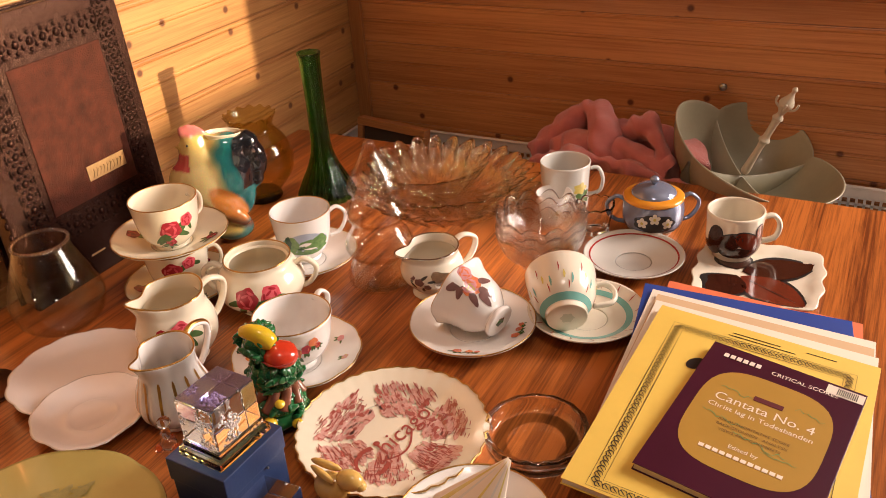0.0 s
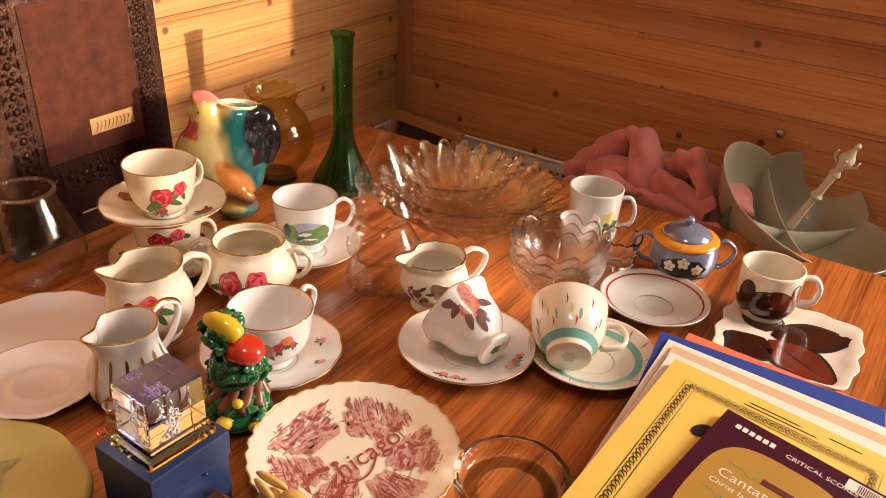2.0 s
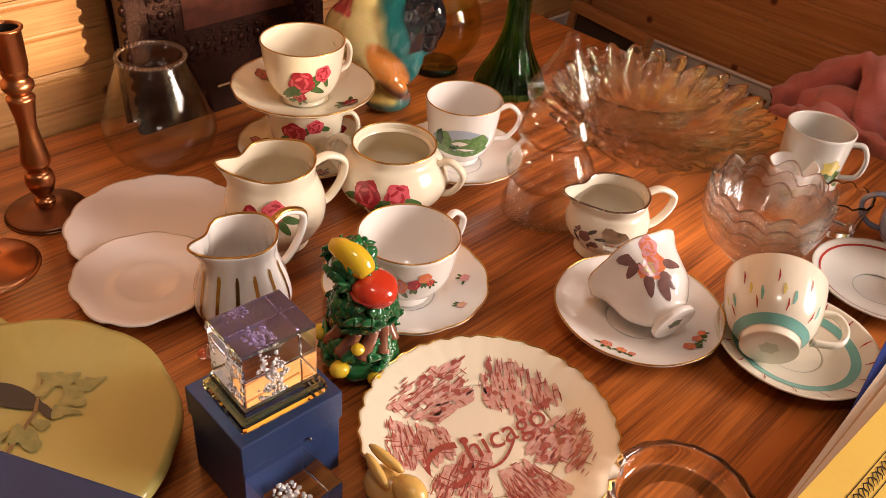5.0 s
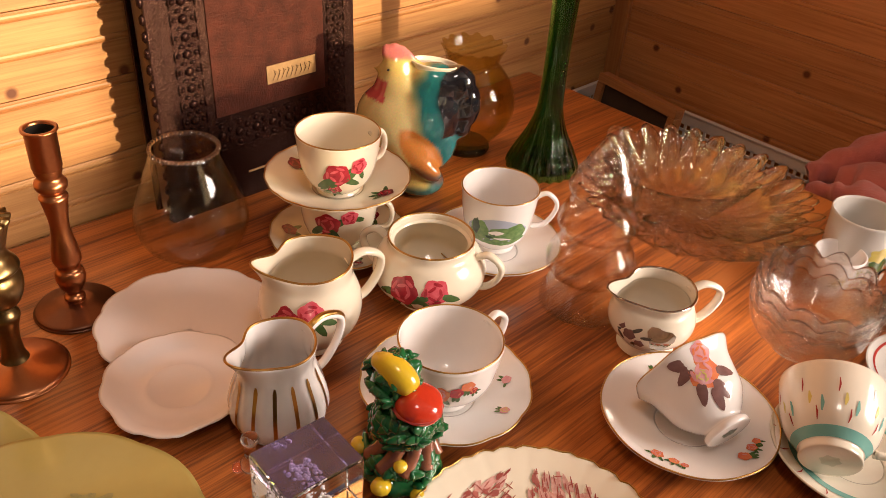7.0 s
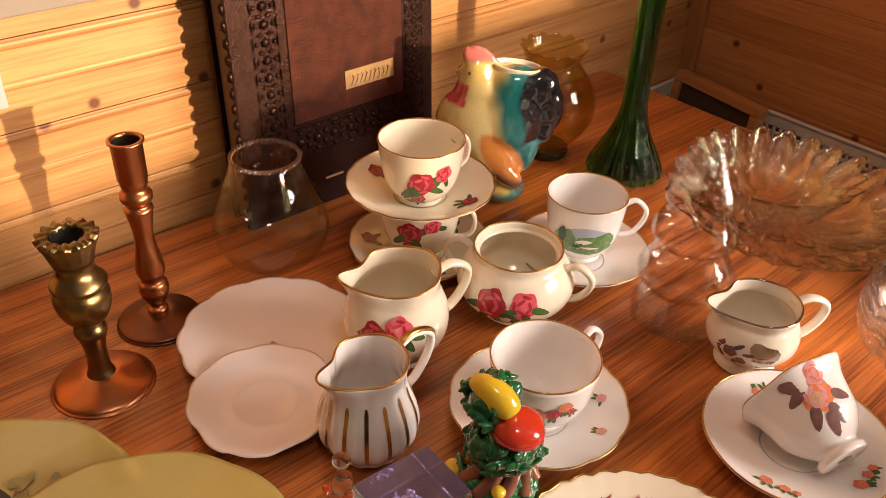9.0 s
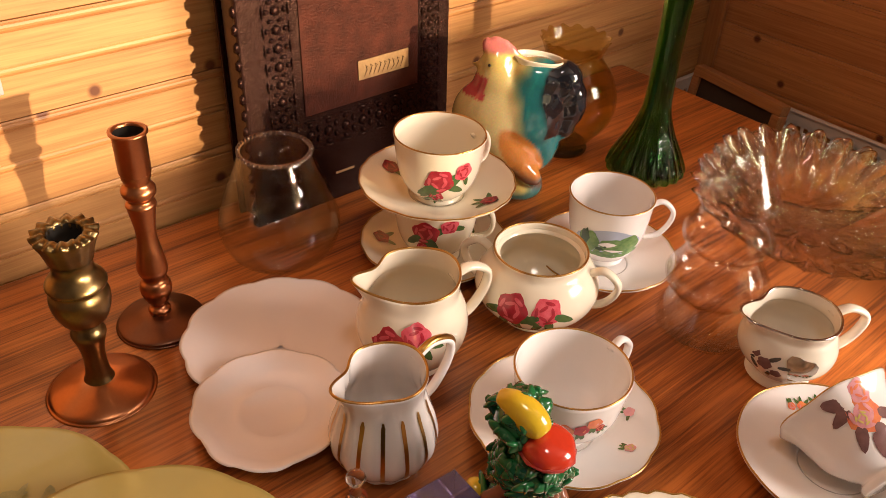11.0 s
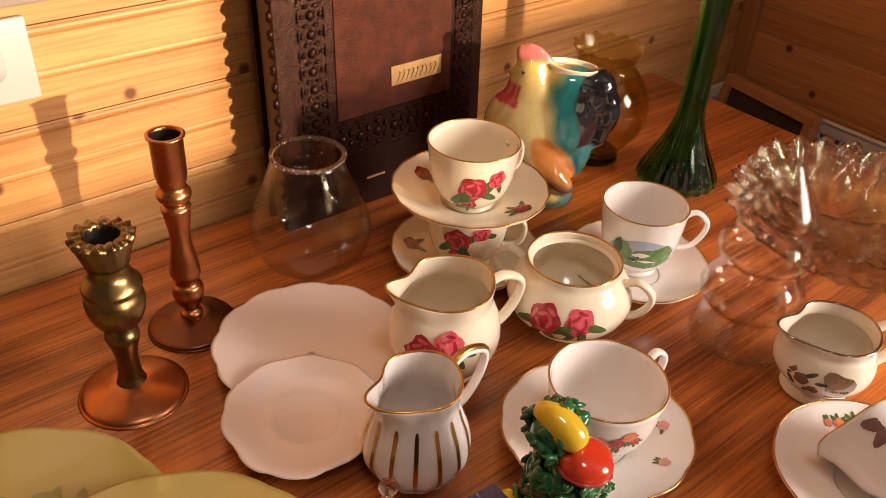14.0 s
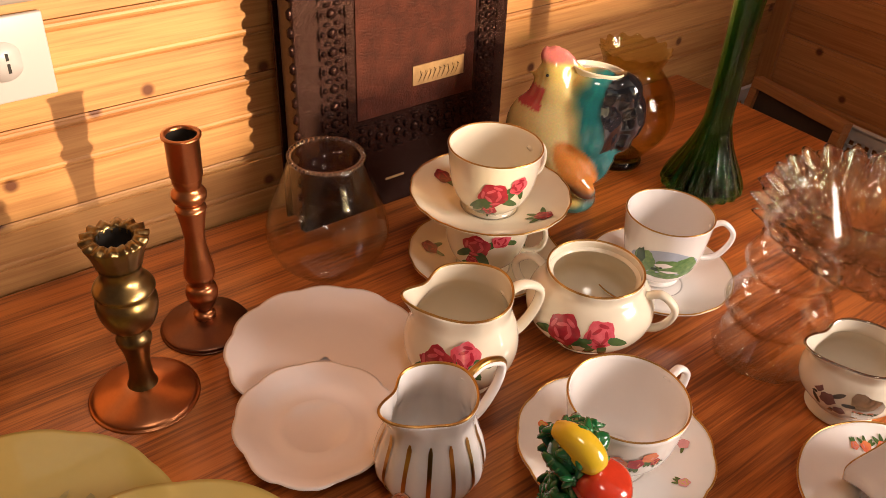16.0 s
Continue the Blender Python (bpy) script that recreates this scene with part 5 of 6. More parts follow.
def cut_glass(name, label, cat, x, y, z, outer, lobes, depth, material, wall=0.003, rise=0.004, twist=0.0, group=""):
    k = thing(name, label, cat, x, y, z, group=group)
    top = outer[-1][1]
    out = smooth_profile(outer, 5)

    def md(th, r, zz):
        e = zz / top
        w = abs(math.cos(lobes * (th + twist * e) / 2))
        return r * (1 + depth * (w - 0.6) * min(1.0, e * 1.6 + 0.15)), zz + rise * (w - 0.5) * e ** 3
    part("bowl", lathe(vessel(out, wall), lobes * 8, md), material, k)
    return k, md


BOWL = [(0.026, 0.0), (0.029, 0.0015), (0.032, 0.006), (0.046, 0.018), (0.055, 0.032), (0.060, 0.050)]
cut_glass("glass_bowl", "clear cut-glass bowl with a scalloped edge in a stack", "bowl", 0.6345, -0.5509, 0.0, BOWL, 12, 0.07, BOWLGLASS, rise=0.010, twist=0.35, group="stacked glass bowls")
cut_glass("glass_bowl", "clear cut-glass bowl with a scalloped edge in a stack", "bowl", 0.6355, -0.5500, 0.0135, BOWL, 12, 0.07, BOWLGLASS, rise=0.010, twist=0.35, group="stacked glass bowls")
cut_glass("glass_bowl", "clear cut-glass bowl with a scalloped edge in a stack", "bowl", 0.6365, -0.5520, 0.027, BOWL, 12, 0.07, BOWLGLASS, rise=0.012, twist=0.35, group="stacked glass bowls")
cut_glass("small_glass", "small clear cut-glass tumbler with a scalloped rim", "glass", 0.6738, -0.4382, 0.0, [(0.018, 0.0), (0.020, 0.001), (0.021, 0.008), (0.0235, 0.025), (0.0275, 0.044)], 10, 0.06, CLEAR, wall=0.0022, rise=0.004)


# ---- iridescent petal plates ----
def petal_plate(x, y, z, r, high, petals, seed):
    k = thing("petal_dish", "iridescent clear glass dish with upturned petal edge", "dish", x, y, z, seed * 7, "stacked iridescent dishes")

    def md(th, rr, zz):
        e = max(0.0, (rr / r - 0.35) / 0.65)
        w = abs(math.sin(petals * th / 2)) ** 0.6
        return rr * (1 - 0.34 * (1 - w) * e ** 2.5), zz - 0.012 * (1 - w) * e + 0.004 * w * e
    out = [(r * 0.30, 0.0), (r * 0.33, 0.001), (r * 0.45, 0.003), (r * 0.62, high * 0.22), (r * 0.80, high * 0.52), (r, high)]
    part("dish", lathe(vessel(smooth_profile(out, 5), 0.003, 0.003), petals * 10, md), IRID, k)


petal_plate(0.438, -0.435, 0.0, 0.143, 0.040, 24, 1)
petal_plate(0.434, -0.437, 0.010, 0.130, 0.046, 24, 2)
petal_plate(0.412, -0.446, 0.024, 0.095, 0.052, 18, 3)

# ---- glass tree jar ----
k = thing("glass_tree_jar", "clear blown glass jar shaped like a tiered tree", "jar", 0.4544, -0.6679)
out = smooth_profile([(0.030, 0.0), (0.041, 0.002), (0.0455, 0.010), (0.043, 0.020), (0.037, 0.034), (0.0345, 0.042), (0.042, 0.050), (0.0455, 0.058), (0.042, 0.068), (0.034, 0.082), (0.031, 0.090), (0.038, 0.098), (0.0395, 0.104), (0.036, 0.112), (0.030, 0.124), (0.029, 0.132)], 5)
part("body", lathe(vessel(out, 0.0016, 0.003), 64, lambda th, r, z: (r * (1 + 0.012 * math.cos(9 * th)), z)), BLOWN, k)
lidp = smooth_profile([(0.0285, 0.1335), (0.0335, 0.137), (0.0325, 0.146), (0.026, 0.158), (0.016, 0.176), (0.0095, 0.188), (0.0075, 0.197), (0.004, 0.202)], 5)
inner = [(max(r - 0.0018, 0.0), z - 0.001) for r, z in lidp[:-3]][::-1]
part("lid", lathe(lidp + [(0.0, 0.2032), (0.0, 0.2)] + inner, 48), BLOWN, k, "pointed hollow glass lid")

# ---- green bud vase, amber vase, rooster ----
k = thing("bud_vase", "tall dark green ribbed glass bud vase", "vase", 0.2325, -0.4708)
out = smooth_profile([(0.044, 0.0), (0.0463, 0.004), (0.0450, 0.012), (0.038, 0.028), (0.025, 0.055), (0.0165, 0.085), (0.0150, 0.12), (0.0148, 0.16), (0.0155, 0.20), (0.0165, 0.228), (0.0178, 0.236)], 5)
part("body", lathe(vessel(out, 0.003, 0.006), 96, lambda th, r, z: (r * (1 + 0.045 * math.cos(20 * th) * (1 - min(z / 0.1, 0.85))), z + (0.0015 * math.cos(6 * th) if z > 0.23 else 0))), GREENGLASS, k)
part("lip", rim_ring(0.0172, 0.2365, thick=0.0014), GREENGLASS, k, "rolled glass lip")
k = thing("amber_vase", "round amber glass vase with a ruffled rim", "vase", 0.1336, -0.5134)
out = smooth_profile([(0.028, 0.0), (0.031, 0.003), (0.029, 0.010), (0.036, 0.020), (0.0545, 0.045), (0.0590, 0.070), (0.0520, 0.096), (0.0380, 0.116), (0.0340, 0.124), (0.0375, 0.136), (0.0410, 0.143)], 5)
part("body", lathe(vessel(out, 0.002, 0.005), 96, lambda th, r, z: (r * (1 + (0.05 * math.cos(14 * th) * max(0, (z - 0.126) / 0.022))), z + 0.0025 * math.cos(14 * th) * max(0, (z - 0.126) / 0.022))), AMBER, k)
part("foot", lathe([(0.0, 0.0005), (0.0312, 0.0005), (0.0325, 0.004), (0.0305, 0.010), (0.027, 0.012), (0.0, 0.010)], 48), glass("dark_amber_glass", (0.20, 0.17, 0.05)), k, "thick dark amber foot")


def rooster():
    k = thing("rooster_vase", "glazed ceramic rooster vase, yellow breast and black-teal tail", "figurine vase", 0.178, -0.645, 0.0, 48)
    m = bpy.data.materials.new("rooster_glaze")
    m.use_nodes = True
    n, l = m.node_tree.nodes, m.node_tree.links
    b = n["Principled BSDF"]
    b.inputs["Roughness"].default_value, b.inputs["Coat Weight"].default_value, b.inputs["Coat Roughness"].default_value = 0.12, 0.8, 0.04
    at = n.new("ShaderNodeAttribute")
    at.attribute_name = "glaze"
    ns = n.new("ShaderNodeTexNoise")
    ns.inputs["Scale"].default_value = 70
    mx = n.new("ShaderNodeMix")
    mx.data_type, mx.blend_type = "RGBA", "MULTIPLY"
    mx.inputs["Factor"].default_value = 0.35
    l.new(at.outputs["Color"], mx.inputs["A"])
    l.new(ns.outputs["Color"], mx.inputs["B"])
    l.new(mx.outputs["Result"], b.inputs["Base Color"])
    bm = bmesh.new()
    # local x: head at -x, tail at +x
    pieces = [((-0.030, 0, 0.098), (0.044, 0.036, 0.044), -10), ((-0.029, 0, 0.132), (0.025, 0.023, 0.032), 6), ((-0.030, 0, 0.157), (0.0175, 0.015, 0.017), 0),
              ((0.004, 0, 0.105), (0.042, 0.034, 0.052), 20), ((-0.003, 0, 0.062), (0.034, 0.030, 0.038), 10), ((0.004, 0, 0.016), (0.031, 0.030, 0.017), 0), ((0.002, 0, 0.036), (0.025, 0.024, 0.028), 0),
              ((0.016, 0, 0.142), (0.034, 0.024, 0.024), 10), ((0.040, 0, 0.141), (0.022, 0.019, 0.024), 20), ((0.052, 0, 0.120), (0.018, 0.017, 0.030), -6), ((0.049, 0, 0.092), (0.0125, 0.014, 0.017), 0), ((0.027, 0, 0.064), (0.018, 0.020, 0.032), 14),
              ((-0.012, -0.027, 0.066), (0.026, 0.010, 0.018), 40), ((-0.012, 0.027, 0.066), (0.026, 0.010, 0.018), 40), ((0.012, -0.024, 0.042), (0.020, 0.010, 0.012), 35)]
    for c, r, tilt in pieces:
        ball(bm, c, r, 3, 0.0, m=pose(0, 0, 0, 0, tilt, 0))
    for q in range(5):
        ball(bm, (-0.041 + q * 0.0085, 0, 0.174 + 0.006 * math.sin(q * 0.75 + 0.5) - 0.0012 * q * q * 0.6), (0.0070, 0.0055, 0.0095), 2)
    ball(bm, (-0.045, 0, 0.138), (0.006, 0.0065, 0.010), 2)
    bmesh.ops.create_cone(bm, cap_ends=True, segments=12, radius1=0.006, radius2=0.0006, depth=0.014, matrix=pose(-0.051, 0, 0.156, 0, -90, 0))
    bmesh.ops.remove_doubles(bm, verts=bm.verts[:], dist=0.0001)
    me = bpy.data.meshes.new("rooster")
    bm.to_mesh(me)
    bm.free()
    ob = new("rooster", me)
    ob.parent = k
    rm = ob.modifiers.new("merge", "REMESH")
    rm.mode, rm.voxel_size, rm.use_smooth_shade = "VOXEL", 0.0032, True
    sm = ob.modifiers.new("soften", "SMOOTH")
    sm.factor, sm.iterations = 0.55, 6
    done = bpy.data.meshes.new_from_object(ob.evaluated_get(bpy.context.evaluated_depsgraph_get()))
    ob.modifiers.clear()
    ob.data = done
    col = done.color_attributes.new("glaze", "FLOAT_COLOR", "POINT")
    yellow, pink, orange, teal, black, brown, cream = (0.80, 0.58, 0.15), (0.75, 0.22, 0.20), (0.70, 0.25, 0.05), (0.02, 0.20, 0.20), (0.008, 0.010, 0.014), (0.25, 0.09, 0.05), (0.80, 0.72, 0.5)

    def lerp(a, b_, t_):
        t_ = max(0.0, min(1.0, t_))
        return tuple(p_ + (q_ - p_) * t_ for p_, q_ in zip(a, b_))
    for i, v in enumerate(done.vertices):
        x, y, z = v.co
        w = 0.006 * noise.noise(v.co * 60)
        c = lerp(yellow, cream, 0.35 + 12 * w - (z - 0.10) ** 2 * 60)
        edge_x = -0.006 + 0.22 * max(0.0, 0.125 - z) + 0.9 * max(0.0, z - 0.150)
        c = lerp(c, (0.34, 0.42, 0.20), (x + w - edge_x + 0.006) / 0.006) if z < 0.168 else c
        c = lerp(c, teal, (x + w - edge_x) / 0.006) if z < 0.168 else c
        c = lerp(c, (0.03, 0.30, 0.27), 0.7 - abs(x + w - edge_x - 0.012) / 0.004) if 0.09 < z < 0.165 else c
        c = lerp(c, black, (x + w - edge_x - 0.021) / 0.005) if z > 0.082 else c
        wing = ((x - 0.002) * 0.64 - (z - 0.068) * 0.77) / 0.038, ((x - 0.002) * 0.77 + (z - 0.068) * 0.64) / 0.017
        c = lerp(orange, c, (wing[0] ** 2 + wing[1] ** 2 - 0.8 + 30 * w) / 0.3) if abs(y) > 0.008 else c
        c = lerp(c, brown, 1.2 - abs(z - 0.036 + 0.5 * (x - 0.01)) / 0.010) if z < 0.056 and x > -0.01 else c
        c = lerp(c, (0.05, 0.16, 0.13), (0.022 - z + w) / 0.006)
        c = lerp(c, pink, (z - 0.168 + w * 0.3) / 0.004) if x < 0.0 else c
        if x < -0.040 and 0.126 < z < 0.148:
            c = (0.62, 0.09, 0.09)
        if x < -0.047 and z > 0.148:
            c = (0.75, 0.5, 0.15)
        col.data[i].color = (*c, 1)
        grooves = 0.0003 * math.sin((math.atan2(z - 0.095, x - 0.015)) * 22) if x > 0.016 and z > 0.05 else 0.0
        v.co += v.normal * grooves
    done.materials.clear()
    done.materials.append(m)
    done.shade_smooth()
    for s_ in (-1, 1):
        part("eye", ball(bmesh.new(), (-0.038, s_ * 0.0136, 0.160), 0.0018, 1), INK, k)
    part("vase_mouth", lathe(smooth_profile([(0.019, -0.012), (0.021, 0.0), (0.0235, 0.006), (0.021, 0.0068), (0.018, 0.0), (0.0, -0.006)], 3), 32, None, None, pose(0.013, 0.002, 0.161, 0, 6, 0) @ Matrix.Diagonal((1.2, 0.75, 0.7, 1))), CREAM, k)


rooster()


# ---- ceramic vegetable figure ----
def vegetable_figure():
    k = thing("vegetable_shaker", "glazed ceramic stack of green leaves, red pepper and yellow pear", "figurine", 0.500, -0.957)
    part("base", ball(bmesh.new(), (0, 0, 0.012), (0.033, 0.030, 0.014), 3, 0.004, 60), VEGGREEN, k)

    def leafy(name, c, r, h, count, size, seed):
        rnd = random.Random(seed)
        bm = bmesh.new()
        ball(bm, c, (r * 0.8, r * 0.8, h * 0.8), 2)
        for q in range(count):
            a, b = rnd.uniform(0, 2 * math.pi), rnd.uniform(-0.8, 1.3)
            d = Vector((math.cos(a) * math.cos(b), math.sin(a) * math.cos(b), math.sin(b)))
            p = Vector(c) + Vector((d.x * r * 0.8, d.y * r * 0.8, d.z * h * 0.8))
            mt = d.to_track_quat("Z", "Y").to_matrix() @ Euler((rnd.uniform(-0.4, 0.4), rnd.uniform(-0.4, 0.4), rnd.uniform(0, 6))).to_matrix()
            ball(bm, p, (size * 1.5, size * 0.50, size * 0.30), 2, m=mt)
            for rib in (-0.55, 0.0, 0.55):
                ball(bm, p + mt @ Vector((rib * size * 1.1, 0, size * 0.16)), (size * 0.20, size * 0.48, size * 0.22), 1, m=mt)
        return part(name, bm, VEGGREEN, k)
    leafy("lower_leaves", (0.0, 0.0, 0.026), 0.034, 0.020, 46, 0.011, 2)
    leafy("middle_leaves", (0.002, 0.0, 0.066), 0.029, 0.024, 60, 0.011, 3)
    leafy("upper_leaves", (-0.010, -0.004, 0.099), 0.021, 0.021, 44, 0.010, 4)
    for q in range(9):
        a = 2 * math.pi * q / 9
        part("stalk", sweep(curve3([(0.026 * math.cos(a), 0.026 * math.sin(a), 0.030), (0.020 * math.cos(a + 0.3), 0.020 * math.sin(a + 0.3), 0.042), (0.018 * math.cos(a + 0.5), 0.018 * math.sin(a + 0.5), 0.052)], 4), 0.006, 8), VEGBROWN, k, "brown ribbed stalk")
    p = part("pepper", ball(bmesh.new(), (0.013, 0.000, 0.0895), (0.0195, 0.0185, 0.0120), 3, 0.003, 50), VEGRED, k, "shiny red pepper with a dark cut")
    part("cut", ball(bmesh.new(), (0.0150, -0.002, 0.0885), (0.0200, 0.0192, 0.0012), 2), REDP, p)
    part("pear", sweep(curve3([(-0.020, -0.013, 0.116), (-0.012, -0.011, 0.1165), (-0.003, -0.008, 0.1130), (0.006, -0.006, 0.1075), (0.012, -0.005, 0.1030)], 5), [0.0030 + 0.0080 * math.sin(math.pi * (0.06 + 0.86 * (i / 20) ** 1.3)) ** 0.7 for i in range(21)], 20), VEGYELLOW, k, "yellow pear on top")
    for q, (a, z, r) in enumerate(((-70, 0.022, 0.0085), (-20, 0.014, 0.006), (-140, 0.030, 0.0075), (-45, 0.040, 0.0055))):
        part("blossom", ball(bmesh.new(), ((0.034 if z < 0.04 else 0.026) * math.cos(radians(a)), (0.033 if z < 0.04 else 0.026) * math.sin(radians(a)), z), (r, r, r * 0.8), 2, 0.002, 90), VEGYELLOW, k)


vegetable_figure()


# ---- crystal block on its blue box, small crystal ----
def blue_box():
    k = thing("gift_box", "dark blue card gift box under a crystal block", "box", 0.536, -1.0735, 0.0, -2)
    part("box_body", boxed(-0.033, 0.033, -0.038, 0.038, 0.0, 0.052, 0.001), NAVY, k, smooth=False)
    part("box_lid", boxed(-0.0345, 0.0345, -0.0395, 0.0395, 0.0525, 0.0775, 0.001), NAVY, k, smooth=False)
    part("clasp", ball(bmesh.new(), (0.035, 0.012, 0.050), 0.0015, 1), STEEL, k)


blue_box()
RAINBOW = glass("tinted_crystal_edge", (0.95, 0.80, 0.25), film=380)
# violet colour stands in for the purple-blue reflection on the cube's top
PURPLEREFLECT = mat("violet_reflection", (0.16, 0.16, 0.62), 0.03, trans=0.95, var=0.5, scale=40, alt=(0.45, 0.42, 0.75))
FROST = mat("frosted_engraving", (0.62, 0.58, 0.56), 0.8)


def crystal(x, y, z, s, rz, engraved=True, deep=1.0):
    k = thing("crystal_block", "clear cut crystal cube with a white engraved picture inside", "paperweight", x, y, z, rz)
    h = s / 2
    if engraved:
        part("foot", boxed(-h * 1.22, h * 1.22, -h * 1.22 * deep, h * 1.22 * deep, 0.0, 0.010, 0.003), RAINBOW, k, "bevelled rainbow-tinted foot", smooth=False)
        part("plinth", boxed(-h * 1.05, h * 1.05, -h * 1.05 * deep, h * 1.05 * deep, 0.0104, 0.017, 0.001), CRYSTAL, k, smooth=False)
    z0 = 0.0174 if engraved else 0.0
    part("cube", boxed(-h, h, -h * deep, h * deep, z0, z0 + s, 0.0012), CRYSTAL, k, smooth=False)
    if engraved:
        # thin added sheet that carries the painted reflection
        part("tinted_top", boxed(-h * 0.96, h * 0.96, -h * 0.96 * deep, h * 0.96 * deep, z0 + s + 0.0003, z0 + s + 0.0012), PURPLEREFLECT, k, smooth=False)
    rnd = random.Random(int(x * 1000))
    bm = bmesh.new()
    for q in range(90):
        u, v = rnd.uniform(-0.6, 0.6) * h, rnd.uniform(-0.4, 0.4) * h
        top = (0.35 + 0.5 * noise.noise(Vector((u * 60, v * 60, 1.0)))) * s
        zz = z0 + s * 0.1 + rnd.random() * max(top, 0.05 * s)
        ball(bm, (u, v, zz), rnd.uniform(0.0008, 0.0022) * s / 0.045, 1)
    part("engraving", bm, FROST, k, "white laser-engraved picture")


crystal(0.539, -1.074, 0.0780, 0.043, -4, True, 1.24)
crystal(0.588, -1.089, 0.0, 0.045, 2, False)

# small glass bell figure
k = thing("glass_figurine", "tiny clear glass figurine with pink drops", "figurine", 0.420, -1.042)
bm = bmesh.new()
ball(bm, (0, 0, 0.008), (0.009, 0.009, 0.008), 2)
ball(bm, (0, 0, 0.022), (0.005, 0.005, 0.009), 2)
ball(bm, (0.001, 0, 0.036), (0.0075, 0.0075, 0.006), 2)
part("body", bm, CLEAR, k)
bm = bmesh.new()
for a in (0, 120, 240):
    ball(bm, (0.010 * math.cos(radians(a - 120)), 0.010 * math.sin(radians(a - 120)), 0.006), 0.0048, 2)
part("pink_drop", bm, glass("pink_glass", (0.95, 0.5, 0.42)), k)

# yellow rabbit
k = thing("rabbit_figurine", "small yellow glazed rabbit figurine", "figurine", 0.622, -1.034)
bm = bmesh.new()
ball(bm, (-0.004, 0, 0.018), (0.019, 0.013, 0.017), 3)
ball(bm, (0.016, 0.002, 0.033), (0.014, 0.010, 0.010), 3)
ball(bm, (0.027, 0.002, 0.030), (0.006, 0.006, 0.005), 2)
ball(bm, (-0.010, 0.004, 0.041), (0.016, 0.0038, 0.0045), 2, m=pose(0, 0, 0, 0, 12, 10))
ball(bm, (-0.008, -0.006, 0.038), (0.015, 0.0036, 0.0045), 2, m=pose(0, 0, 0, 0, 18, -8))
part("rabbit", bm, YELLOWANIMAL, k)

# striped napkin in a saucer
s, top, md = saucer("napkin_saucer", "white saucer with a gilt line under a folded napkin", 0.757, -1.020, 0.0, scaled(DISH, 0.95, 1.0), WHITE)
k = thing("folded_napkin", "folded white napkin with yellow and grey stripes", "napkin", 0.754, -1.013, 0.006, -30)
bm = bmesh.new()
rows = []
for i in range(25):
    a = -1.2 + 2.4 * i / 24
    rows.append([bm.verts.new((0.05 * (1 - t_) * math.sin(a) * 1.0, 0.042 * t_ - 0.03 * (1 - t_) * math.cos(a), 0.002 + 0.056 * t_ + 0.012 * (1 - t_) * math.cos(a))) for t_ in np.linspace(0, 0.97, 12)])
for a, b in zip(rows, rows[1:]):
    for q in range(11):
        bm.faces.new((a[q], a[q + 1], b[q + 1], b[q]))
nap = part("cloth", bm, PAPER, k)
nap.data.materials.append(YELLOWP)
nap.data.materials.append(GREYW)
for i, poly in enumerate(nap.data.polygons):
    col_i = i // 11
    poly.material_index = 1 if col_i in (4, 5, 13, 20) else (2 if col_i in (8, 17) else 0)
sol = nap.modifiers.new("thickness", "SOLIDIFY")
sol.thickness = 0.0015


# ---- yellow scalloped plates ----
def olive_plate(x, y, z, r, label, seed, deep):
    k = thing("bird_plate", label, "plate", x, y, z, seed * 13, "yellow bird plates")
    md = lambda th, rr, zz: (rr * (1 + 0.02 * (abs(math.cos(5 * th)) - 0.5)), zz)
    part("plate", lathe([(0.0, 0.0), (r * 0.93, 0.0), (r * 0.99, deep * 0.45), (r, deep * 0.6), (r * 0.985, deep), (r * 0.95, deep * 1.02), (0.0, deep * 0.98)], 100, md), OLIVEPLATE, k)
    f = lambda u, v: Vector((u, v, deep * 1.02 + 0.0006))
    rot = radians(-seed * 13 + 35)
    c_, s_ = math.cos(rot), math.sin(rot)
    g = lambda u, v: f(c_ * u - s_ * v, s_ * u + c_ * v)
    bm = bmesh.new()
    blob(bm, g, -0.012, 0.030, 0.024, 0.010, -8, 0.06, 3, 20)
    blob(bm, g, -0.036, 0.033, 0.008, 0.007, 0, 0.0, 3, 12)
    blob(bm, g, 0.018, 0.024, 0.012, 0.0035, -30, 0.0, 3, 10)
    blob(bm, g, -0.020, 0.018, 0.002, 0.008, 0, 0.0, 3, 8)
    part("bird_print", bm, mat("dark_bird_print", (0.05, 0.04, 0.035), 0.3, var=0.4, scale=80), k)
    bm = bmesh.new()
    rnd = random.Random(seed)
    for q in range(18):
        blob(bm, lifted(g, 0.0002), rnd.uniform(0.0, 0.036), rnd.uniform(-0.01, 0.06), rnd.uniform(0.006, 0.012), rnd.uniform(0.003, 0.006), rnd.uniform(0, 180), 0.2, 3, 12)
    part("foliage_print", bm, mat("olive_leaf_print", (0.17, 0.19, 0.07), 0.3, var=0.6, scale=80, alt=(0.42, 0.34, 0.12)), k)
    bm = bmesh.new()
    stroke(bm, lifted(g, 0.0003), [(0.0, 0.05), (0.012, 0.02), (0.014, -0.02), (0.010, -0.05)], 0.003)
    for q in range(6):
        blob(bm, g, 0.010 + rnd.uniform(-0.012, 0.012), -0.03 - q * 0.004, 0.006, 0.003, rnd.uniform(0, 180), 0.2, 3, 10)
    part("branch_print", bm, mat("brown_branch_print", (0.28, 0.17, 0.07), 0.3, var=0.4, scale=80), k)


olive_plate(0.2989, -1.2653, 0.0, 0.114, "yellow-green scalloped plate with a printed bird", 1, 0.014)
